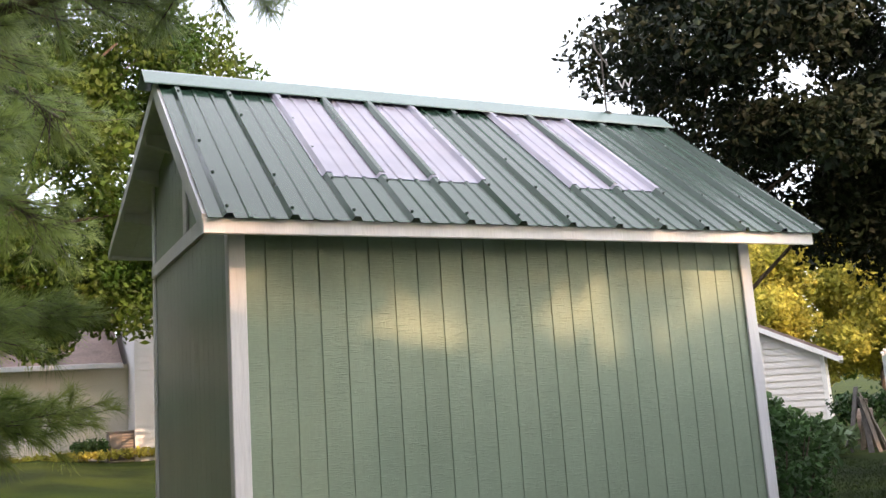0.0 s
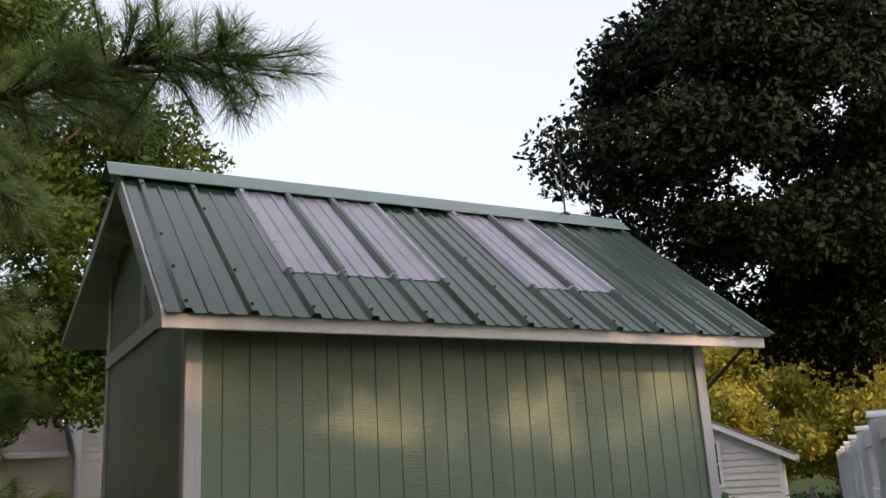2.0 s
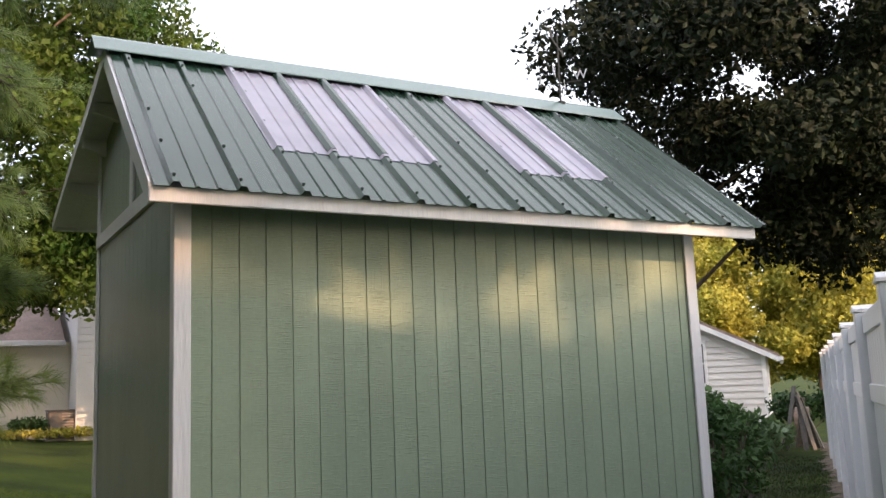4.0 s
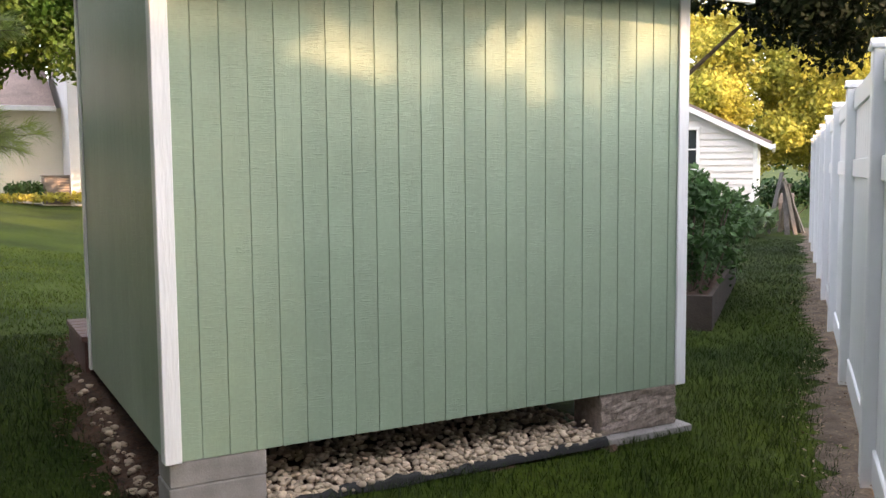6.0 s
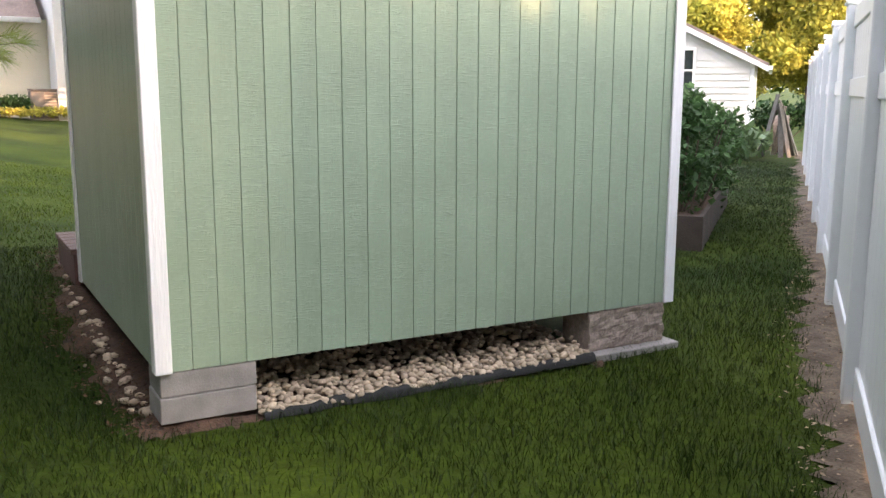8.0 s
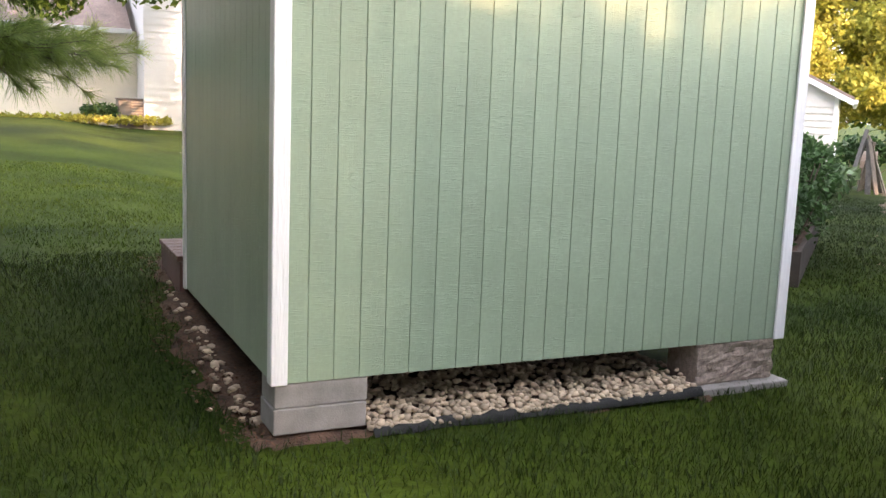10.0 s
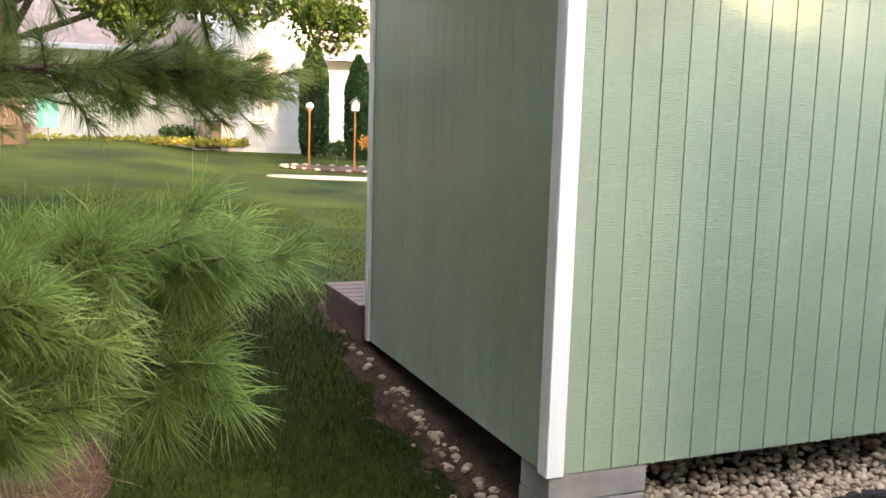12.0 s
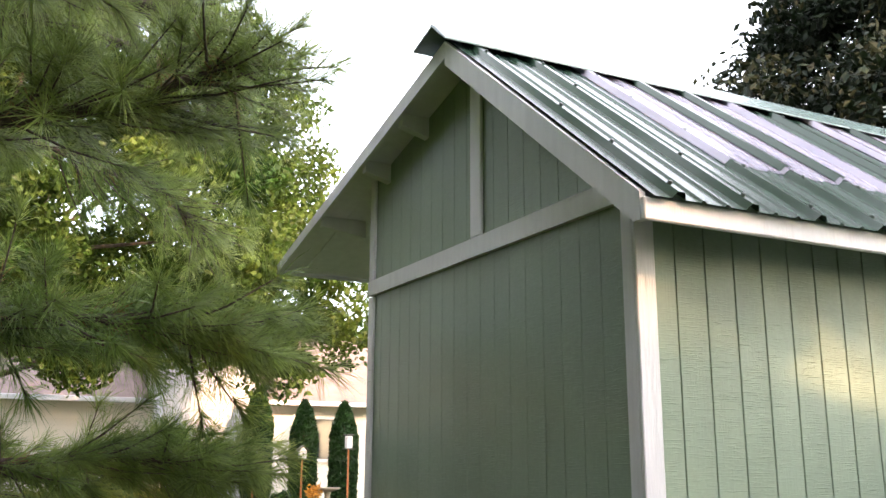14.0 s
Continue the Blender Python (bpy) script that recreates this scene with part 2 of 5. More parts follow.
def mesh_of(name, bm, mat, smooth=False):
    bmesh.ops.recalc_face_normals(bm, faces=bm.faces)
    me = bpy.data.meshes.new(name)
    bm.to_mesh(me)
    bm.free()
    me.materials.append(mat)
    if smooth:
        me.polygons.foreach_set("use_smooth", [True] * len(me.polygons))
    return me


def part(name, bm, mat, parent=None, label="", smooth=False):
    ob = new(name, bm if isinstance(bm, bpy.types.Mesh) else mesh_of(name, bm, mat, smooth))
    if parent:
        ob.parent = parent
    return tagged(ob, label)


def slab(name, dims, mat, parent=None, label="", bevel=0.002):
    bm = bmesh.new()
    box(bm, *dims, bevel=bevel)
    return part(name, bm, mat, parent, label)


def thing(name, label, category, at=(0, 0, 0), turn=0, group="", kind=""):
    ob = new(name)
    ob.matrix_world = pose(*at, 0, 0, turn)
    return tagged(ob, label, category, group, kind)


def soup(name, verts, faces, mat, parent=None, label=""):
    me = bpy.data.meshes.new(name)
    me.from_pydata(verts.tolist(), [], faces.tolist())
    me.materials.append(mat)
    return part(name, me, mat, parent, label)


def height(x, y):
    """The lawn: level round the shed, rising gently to the house behind."""
    s = min(1.0, max(0.0, (-0.66 * x + 0.75 * y - 3.5) / 14))
    far = 0.004 * max(0.0, math.hypot(x, y) - 30)
    b = min(1.0, max(0.0, y / 2.8))
    c = 1 - min(1.0, max(0.0, x / 1.6))
    return 0.46 * s * s * (3 - 2 * s) + 0.215 * b * b * (3 - 2 * b) * c + far - 0.02


rng = np.random.default_rng(7)


def leaves(centres, size, up=0.3, slim=0.5, spread=0.35):
    """Leaf shapes of four corners, at each centre, facing all ways but rather upwards."""
    k = len(centres)
    nrm = rng.normal(size=(k, 3)) + np.array([0, 0, up])
    nrm /= np.linalg.norm(nrm, axis=1, keepdims=True)
    a = np.cross(nrm, rng.normal(size=(k, 3)))
    a /= np.linalg.norm(a, axis=1, keepdims=True)
    b = np.cross(nrm, a)
    s = size * (1 + spread * rng.normal(size=(k, 1))).clip(0.4, 2)
    fold = nrm * s * 0.12
    v = np.stack([centres - a * s, centres + b * s * slim + fold, centres + a * s, centres - b * s * slim + fold], axis=1).reshape(-1, 3)
    return v, np.arange(4 * k).reshape(-1, 4)


def cloud(blobs, per, shell=0.55):
    """Points in lumpy clumps: blobs are (x, y, z, radius, flatness)."""
    out = []
    for x, y, z, r, f in blobs:
        k = max(8, int(per * r * r))
        d = rng.normal(size=(k, 3))
        d /= np.linalg.norm(d, axis=1, keepdims=True)
        d *= r * (shell + (1 - shell) * rng.random((k, 1))) * (0.85 + 0.25 * rng.random((k, 1)))
        d[:, 2] *= f
        out.append(d + np.array([x, y, z]))
    return np.concatenate(out)


# ---- ground ----
def build_ground():
    rs = [0.0]
    while rs[-1] < 900:
        rs.append(rs[-1] + max(0.35, rs[-1] * 0.09))
    sides, verts, faces = 96, [], []
    for r in rs:
        for s in range(sides):
            a = 2 * math.pi * s / sides
            x, y = r * math.cos(a), r * math.sin(a)
            verts.append((x, y, height(x, y) + 0.015 * noise.noise((x * 0.8, y * 0.8, 0)) * (r > 0.1)))
    for i in range(len(rs) - 1):
        for s in range(sides):
            p, q = i * sides + s, i * sides + (s + 1) % sides
            faces.append((p, q, q + sides, p + sides))
    ob = soup("ground", np.array(verts), np.array(faces), M_LAWN)
    tagged(ob, "mown green lawn with worn patches, rising towards the house", "lawn", kind="structure")


build_ground()


def bed(name, outline, mat, label, category, lift=0.015, rough=0.02, step=0.07):
    """A low heap of loose ground inside an outline test, with a ragged edge."""
    (x0, x1), (y0, y1), inside = outline
    nx, ny = int((x1 - x0) / step), int((y1 - y0) / step)
    bm, grid = bmesh.new(), {}
    for i in range(nx + 1):
        for j in range(ny + 1):
            x, y = x0 + i * step, y0 + j * step
            d = inside(x, y) + 0.10 * noise.noise((x * 3.1, y * 3.1, 5)) + 0.06 * noise.noise((x * 9, y * 9, 2))
            if d > -0.07:
                z = height(x, y) + min(lift, lift * d / 0.12) + rough * noise.noise((x * 7, y * 7, 1)) * (d > 0.02)
                grid[i, j] = bm.verts.new((x, y, z))
    for (i, j), v in list(grid.items()):
        q = [grid.get(k) for k in ((i, j), (i + 1, j), (i + 1, j + 1), (i, j + 1))]
        if all(q):
            bm.faces.new(q)
    ob = part(name, bm, mat, None, label, smooth=True)
    return tagged(ob, "", category, kind="structure")


FENCE_A, FENCE_U = (2.567, -1.023), (0.764, 0.645)


def mulch_in(x, y):
    w = 0.10 + 0.05 * math.sin(y * 1.9 + 5.2)
    return min(x + w, 0.35 - x, y + 0.05, 3.0 - y) if y > -0.3 else -1


def gravel_in(x, y):
    return min(x - 0.30, 2.05 - x, y + 0.06, 1.5 - y)


def needle_in(x, y):
    return 1.2 - math.hypot((x + 2.45), (y - 1.05) * 0.8)


def fence_in(x, y):
    u = (x - FENCE_A[0]) * FENCE_U[0] + (y - FENCE_A[1]) * FENCE_U[1]
    v = -(x - FENCE_A[0]) * FENCE_U[1] + (y - FENCE_A[1]) * FENCE_U[0]
    return min(0.20 + 0.04 * math.sin(u * 1.7) - v, v + 0.5, 17 - u, u + 2.5)


def block_in(x, y):
    return min(x + 0.0, 0.40 - x, y + 0.06, 0.3 - y)


bed("mulch_bed", ((-0.6, 0.5), (-0.4, 3.2), mulch_in), M_SOIL, "bare brown mulch strip along the shed wall", "soil", 0.03, 0.03)
bed("needle_bed", ((-4.4, -0.6), (-1.2, 3.4), needle_in), M_NEEDLEBED, "reddish brown pine needle litter under the pine", "needle litter", 0.025, 0.03)
bed("fence_strip", ((-1.5, 24), (-4.6, 18), fence_in), M_DUST, "dry bare soil strip at the foot of the fence", "soil", 0.012, 0.02, 0.11)
bed("bare_patch", ((-0.3, 0.7), (-0.4, 0.4), block_in), M_SOIL, "bare soil round the concrete block", "soil", 0.035, 0.01, 0.05)
bed("gravel_base", ((0.2, 2.2), (-0.2, 1.6), gravel_in), M_SOIL, "dark soil below the shed", "soil", 0.03, 0.01)


def build_grass():
    """Blades near the walk, one sheet of stuff for each density."""
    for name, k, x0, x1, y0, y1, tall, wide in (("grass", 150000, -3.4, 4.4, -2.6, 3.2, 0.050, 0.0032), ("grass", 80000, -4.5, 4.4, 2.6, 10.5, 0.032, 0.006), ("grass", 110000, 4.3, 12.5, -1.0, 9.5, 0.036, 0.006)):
        xy = np.column_stack([rng.uniform(x0, x1, k), rng.uniform(y0, y1, k)])
        keep = []
        scatter = random.Random(k)
        for x, y in xy:
            c = 0.10 * noise.noise((x * 3.1, y * 3.1, 5))
            ragged = 0.07 * noise.noise((x * 14, y * 14, 9))
            worst = max(mulch_in(x, y) + c, needle_in(x, y) + c, fence_in(x, y) + c, gravel_in(x, y) + c, block_in(x, y) + c) + ragged
            inside = -0.02 < x < 2.5 and 0.0 < y < 1.9
            thin = noise.noise((x * 1.7, y * 1.7, 3)) > 0.28 and x < 0.4 and scatter.random() < 0.6
            keep.append(worst + 0.16 * scatter.random() < 0.09 and not inside and not thin)
        xy = xy[np.array(keep)]
        if len(xy) == 0:
            continue
        k = len(xy)
        z = np.array([height(x, y) + 0.015 * noise.noise((x * 0.8, y * 0.8, 0)) for x, y in xy]) - 0.006
        base = np.column_stack([xy, z])
        lump = np.array([noise.noise((x * 2.3, y * 2.3, 7)) for x, y in xy])
        h = tall * (0.7 + 0.5 * rng.random(k)) * (1 + 0.5 * lump)
        a = rng.uniform(0, 2 * math.pi, k)
        side = np.column_stack([np.cos(a), np.sin(a), np.zeros(k)]) * wide * 0.5
        lean = np.column_stack([rng.normal(size=k), rng.normal(size=k), np.zeros(k)]) * (h * 0.45)[:, None]
        up = np.column_stack([np.zeros(k), np.zeros(k), h])
        v = np.stack([base - side, base + side, base + side * 0.8 + lean * 0.35 + up * 0.6, base - side * 0.8 + lean * 0.35 + up * 0.6, base + lean + up], axis=1).reshape(-1, 3)
        i = np.arange(k)[:, None] * 5
        f = [tuple(q) for q in (i + np.array([0, 1, 2, 3]))] + [tuple(q) for q in (i + np.array([3, 2, 4]))]
        me = bpy.data.meshes.new(name)
        me.from_pydata(v.tolist(), [], [[int(c) for c in q] for q in f])
        # near lawn and tree-shaded corridor get the darkened blades, open lawn the lit ones
        me.materials.append(M_BLADE_LIT if y1 > 10 else M_BLADE_SHADED)
        tagged(new(name, me), "short green lawn grass with thin dry patches", "grass", kind="stuff")


build_grass()

def litter(name, inside, x0, x1, y0, y1, k, size, slim, mat, label):
    """Loose needles or chips lying on a bed."""
    q = random.Random(k)
    pts = []
    while len(pts) < k:
        x, y = q.uniform(x0, x1), q.uniform(y0, y1)
        if inside(x, y) + 0.1 * noise.noise((x * 3.1, y * 3.1, 5)) > -0.12 * q.random():
            pts.append((x, y, height(x, y) + 0.03 + 0.02 * noise.noise((x * 7, y * 7, 1)) + 0.006 * q.random()))
    v, f = leaves(np.array(pts), size, 3.5, slim)
    me = bpy.data.meshes.new(name)
    me.from_pydata(v.tolist(), [], f.tolist())
    me.materials.append(mat)
    tagged(new(name, me), label, "litter", kind="stuff")


litter("pine_litter", needle_in, -3.6, -0.9, -0.9, 3.0, 9000, 0.035, 0.035, M_DEADNEEDLE, "dry orange-brown pine needles lying on the bed")
litter("bark_chips", mulch_in, -0.4, 0.1, -0.1, 3.0, 2600, 0.009, 0.4, M_CHIP, "dark brown bark chips beside the shed")
litter("soil_crumbs", fence_in, 0.9, 8.0, -2.6, 4.0, 5000, 0.009, 0.5, M_CHIP2, "dry soil crumbs and bits along the fence")

# ---- the shed ----
W, D, Z0 = 2.478, 1.905, 0.21
PITCH, BACK = 0.800, 0.195
EAVE_Y, EAVE_Z, RIDGE_Y = -0.235, 2.092, 0.87
RIDGE_Z = EAVE_Z + PITCH * (RIDGE_Y - EAVE_Y)
XL, XR = -0.145, 2.705
BACK_Y = 3.03


def top_front(y):
    return EAVE_Z + PITCH * (y - EAVE_Y)


def top_back(y):
    return RIDGE_Z - BACK * (y - RIDGE_Y)


def under(y):
    """The underside of the roof above the side walls."""
    return min(top_front(y), top_back(y)) - 0.048


shed = thing("garden_shed", "sage green wooden garden shed with white trim and green metal roof", "shed")


def build_walls():
    wall = part("front_wall", mesh_of("front_wall", (lambda bm: (box(bm, 0, W, 0.0005, 0.09, Z0 + 0.002, 2.222), bm)[1])(bmesh.new()), M_GROOVE), None, shed, "sage green grooved plywood wall")
    xs = [0.0] + [0.122 + 0.1027 * k for k in range(24)]
    xs = [x for x in xs if x < W - 0.02] + [W]
    for a, b in zip(xs, xs[1:]):
        slab("board", (a + 0.0018, b - 0.0018, -0.004, 0.006, Z0, 2.218), M_SIDING, wall, bevel=0.0012)
    bm = bmesh.new()
    prism(bm, [(0.0915, Z0 + 0.002), (D - 0.006, Z0 + 0.002), (D - 0.006, under(D)), (RIDGE_Y, under(RIDGE_Y)), (0.0915, under(0.0915))], "x", 0.001, 0.09)
    side = part("side_wall", bm, M_GROOVE, shed, "shaded sage green grooved plywood gable wall")
    ys = [0.0] + [0.055 + 0.1016 * k for k in range(19)] + [D]
    for a, b in zip(ys, ys[1:]):
        a, b = a + 0.0012, b - 0.0012
        pts = [(a, Z0), (b, Z0), (b, under(b))] + ([(RIDGE_Y, under(RIDGE_Y))] if a < RIDGE_Y < b else []) + [(a, under(a))]
        bm = bmesh.new()
        prism(bm, pts, "x", -0.004, 0.006)
        part("board", bm, M_SIDING, side)
    bm = bmesh.new()
    prism(bm, [(0.006, Z0), (D - 0.006, Z0), (D - 0.006, under(D)), (RIDGE_Y, under(RIDGE_Y)), (0.006, under(0.0))], "x", W - 0.09, W - 0.006)
    part("side_wall", bm, M_SIDING, shed)
    slab("back_wall", (0.09, W - 0.09, D - 0.09, D - 0.006, Z0, under(D)), M_SIDING, shed)
    slab("floor_frame", (0.03, W - 0.03, 0.03, D - 0.03, 0.215, 0.32), M_DARKWOOD, shed)


build_walls()


def build_trim():
    t = 0.018
    slab("corner_board", (-t, 0.045, -t, -0.0045, Z0 - 0.003, 2.205), M_TRIM, shed, "white corner board", 0.003)
    slab("corner_board", (-t, -0.0045, -0.0045, 0.044, Z0 - 0.003, 2.153), M_TRIM, shed, "white corner board", 0.003)
    slab("corner_board", (W - 0.045, W + t, -t, -0.0045, Z0 - 0.003, 2.205), M_TRIM, shed, "white corner board", 0.003)
    slab("corner_board", (W + 0.002, W + t, -0.0045, 0.062, Z0 - 0.003, 2.15), M_TRIM, shed, "white corner board", 0.003)
    slab("corner_board", (-t, -0.0045, D - 0.05, D + 0.004, Z0 - 0.003, 2.19), M_TRIM, shed, "white corner board", 0.003)
    slab("corner_board", (-t, -0.0045, D - 0.05, D + 0.004, 2.267, under(D) + 0.005), M_TRIM, shed, "white corner board", 0.003)
    bm = bmesh.new()
    prism(bm, [(0.0, 2.156), (D + 0.004, 2.196), (D + 0.004, 2.263), (0.0, 2.226)], "x", -t - 0.004, -0.0045)
    part("band_board", bm, M_TRIM, shed, "white band board across the gable")
    slab("king_post", (-t, -0.0045, 0.838, 0.918, 2.248, under(0.878) + 0.01), M_TRIM, shed, "white upright in the gable", 0.003)
    slab("fascia", (XL, XR, EAVE_Y + 0.012, EAVE_Y + 0.030, 2.032, 2.088), M_TRIM, shed, "white eave fascia board", 0.003)
    slab("fascia", (XL, XR, BACK_Y - 0.03, BACK_Y - 0.012, top_back(BACK_Y) - 0.065, top_back(BACK_Y) - 0.008), M_TRIM, shed, "white eave fascia board", 0.003)
    for x in (XL, XR - 0.018):
        bm = bmesh.new()
        a, b = EAVE_Y + 0.031, RIDGE_Y
        prism(bm, [(a, 2.034), (a + 0.025, 2.034), (b, top_front(b) - 0.105), (b, top_front(b) - 0.012), (a, top_front(a) - 0.012)], "x", x, x + 0.018)
        part("rake_board", bm, M_TRIM, shed, "white rake board")
        bm = bmesh.new()
        a, b = RIDGE_Y + 0.001, BACK_Y - 0.031
        prism(bm, [(a, top_back(a) - 0.078), (b, top_back(b) - 0.062), (b, top_back(b) - 0.012), (a, top_back(a) - 0.012)], "x", x, x + 0.018)
        part("rake_board", bm, M_TRIM, shed, "white rake board")
    # boards under the overhangs
    for x0, x1 in ((XL + 0.019, -0.001), (W + 0.001, XR - 0.019)):
        bm = bmesh.new()
        prism(bm, [(EAVE_Y + 0.032, top_front(EAVE_Y + 0.032) - 0.045), (RIDGE_Y, RIDGE_Z - 0.045), (RIDGE_Y, RIDGE_Z - 0.033), (EAVE_Y + 0.032, top_front(EAVE_Y + 0.032) - 0.033)], "x", x0, x1)
        part("soffit", bm, M_TRIM, shed, "pale painted soffit")
        bm = bmesh.new()
        a, b = RIDGE_Y + 0.001, BACK_Y - 0.032
        prism(bm, [(a, top_back(a) - 0.045), (b, top_back(b) - 0.045), (b, top_back(b) - 0.033), (a, top_back(a) - 0.033)], "x", x0, x1)
        part("soffit", bm, M_TRIM, shed, "pale painted soffit")
    bm = bmesh.new()
    prism(bm, [(D, top_back(D) - 0.045), (BACK_Y - 0.032, top_back(BACK_Y) - 0.045), (BACK_Y - 0.032, top_back(BACK_Y) - 0.033), (D, top_back(D) - 0.033)], "x", 0.0, W)
    part("soffit", bm, M_TRIM, shed, "pale painted soffit")
    for y in (1.32, 1.72, 2.3):
        bm = bmesh.new()
        z = top_back(y) - 0.047
        x1 = -0.006 if y < D else 0.10
        prism(bm, [(x1, z), (XL + 0.02, z), (XL + 0.02, z - 0.05), (x1, z - 0.085)], "y", y - 0.02, y + 0.02)
        part("lookout", bm, M_TRIM, shed, "pale roof lookout block")
    # rafters and purlins inside, seen through the clear panels
    for y in (0.05, 0.42, 0.74):
        z = top_front(y) - 0.012
        bm = bmesh.new()
        prism(bm, [(y - 0.04, z - 0.03 - PITCH * 0.04), (y + 0.04, z - 0.03 + PITCH * 0.04), (y + 0.04, z + PITCH * 0.04), (y - 0.04, z - PITCH * 0.04)], "x", 0.0, W)
        part("purlin", bm, M_WOOD, shed, "bare wooden purlin")


build_trim()

RIB = 0.233
RIB0 = -0.062


def profile(x0, x1):
    """Ribbed sheet outline across the roof: tall ribs with two low ones between."""
    pts = [(x0, 0.0)]
    k = math.floor((x0 - RIB0) / RIB) - 1
    while RIB0 + k * RIB < x1 + RIB:
        c = RIB0 + k * RIB
        for dx, z in ((-0.022, 0), (-0.010, 0.019), (0.010, 0.019), (0.022, 0), (0.066, 0), (0.071, 0.006), (0.081, 0.006), (0.086, 0), (0.142, 0), (0.147, 0.006), (0.157, 0.006), (0.162, 0)):
            if x0 + 0.001 < c + dx < x1 - 0.001:
                pts.append((c + dx, z))
        k += 1
    return pts + [(x1, 0.0)]


def sheet(name, x0, x1, y0, y1, lift, mat, label, front=True):
    f = top_front if front else top_back
    s = PITCH if front else -BACK
    n = Vector((0, -s, 1)).normalized()
    pts = profile(x0, x1)
    bm = bmesh.new()
    rows = []
    for y in (y0, y1):
        for d in (0.0, -0.0015):
            rows.append([bm.verts.new(Vector((x, y, f(y))) + n * (z + lift + d)) for x, z in pts])
    a, a2, b, b2 = rows
    for i in range(len(pts) - 1):
        bm.faces.new((a[i], a[i + 1], b[i + 1], b[i]))
        bm.faces.new((a2[i + 1], a2[i], b2[i], b2[i + 1]))
        bm.faces.new((a[i + 1], a[i], a2[i], a2[i + 1]))
        bm.faces.new((b[i], b[i + 1], b2[i + 1], b2[i]))
    bm.faces.new((a[0], b[0], b2[0], a2[0]))
    bm.faces.new((b[-1], a[-1], a2[-1], b2[-1]))
    return part(name, bm, mat, shed, label)


C1, C2, C3, C4 = RIB0 + 2 * RIB - 0.024, RIB0 + 5 * RIB + 0.024, RIB0 + 7 * RIB - 0.024, RIB0 + 9 * RIB + 0.024


def build_roof():
    e0, e1 = EAVE_Y - 0.012, RIDGE_Y - 0.01
    xl, xr = XL + 0.012, XR + 0.05
    for a, b, hi in ((xl, C1, e1), (C1 - 0.002, C2, 0.10), (C2, C3, e1), (C3 - 0.002, C4, 0.10), (C4, xr, e1)):
        sheet("roof_panel", a, b, e0, hi, 0.001, M_METAL, "dark green ribbed steel roof panel")
    for a, b in ((C1 - 0.004, C2 + 0.004), (C3 - 0.004, C4 + 0.004)):
        ob = sheet("skylight_panel", a, b, 0.06, e1 + 0.002, 0.005, M_CLEAR, "clear ribbed plastic skylight panel")
        ob.visible_shadow = False
    sheet("roof_panel", xl, xr, RIDGE_Y + 0.01, BACK_Y + 0.03, 0.001, M_METAL, "dark green ribbed steel roof panel", front=False)
    # dark strips added where the clear ribs only show shade
    for k in (3, 4, 8):
        c = RIB0 + k * RIB
        sheet("rib_shade_strip", c - 0.024, c + 0.024, 0.075, e1, 0.0085, M_METAL, "dark strip standing in for shade on the clear rib")
    # ridge cap
    bm = bmesh.new()
    w, t = 0.115, 0.003
    z = RIDGE_Z + 0.036
    outline = [(RIDGE_Y - w, z - PITCH * w - 0.006), (RIDGE_Y - w, z - PITCH * w), (RIDGE_Y - 0.018, z - 0.004), (RIDGE_Y, z + 0.007), (RIDGE_Y + 0.018, z - 0.002), (RIDGE_Y + 0.16, z - BACK * 0.16), (RIDGE_Y + 0.16, z - BACK * 0.16 - 0.006), (RIDGE_Y, z - 0.004)]
    prism(bm, outline, "x", XL - 0.055, XR + 0.085)
    part("ridge_cap", bm, M_RIDGE, shed, "green steel ridge cap, its colour paled for the sky's sheen")
    # screws with washers on the ribs
    bm = bmesh.new()
    bmesh.ops.create_cone(bm, cap_ends=True, segments=6, radius1=0.0075, radius2=0.005, depth=0.007)
    me = mesh_of("screw", bm, M_SCREW)
    q = Vector((0, -PITCH, 1)).normalized().to_track_quat("Z", "Y")
    nrm = Vector((0, -PITCH, 1)).normalized()
    for k in range(13):
        x = RIB0 + k * RIB
        for j, y in enumerate((EAVE_Y + 0.03, 0.02, 0.26, 0.52, RIDGE_Y - 0.15)):
            clear = C1 - 0.01 < x < C2 + 0.01 or C3 - 0.01 < x < C4 + 0.01
            if j in (2, 3) and (k + j) % 2 and not clear:
                continue
            ob = part("screw", me, M_SCREW, shed)
            ob.matrix_local = Matrix.LocRotScale(Vector((x, y, top_front(y))) + nrm * 0.023, q, None)
    for k in range(7):
        x = XL + 0.05 + k * 0.46
        ob = part("screw", me, M_SCREW, shed)
        y = RIDGE_Y - 0.095
        ob.matrix_local = Matrix.LocRotScale(Vector((x, y, RIDGE_Z + 0.030 - PITCH * 0.095 + 0.003)), q, None)


build_roof()


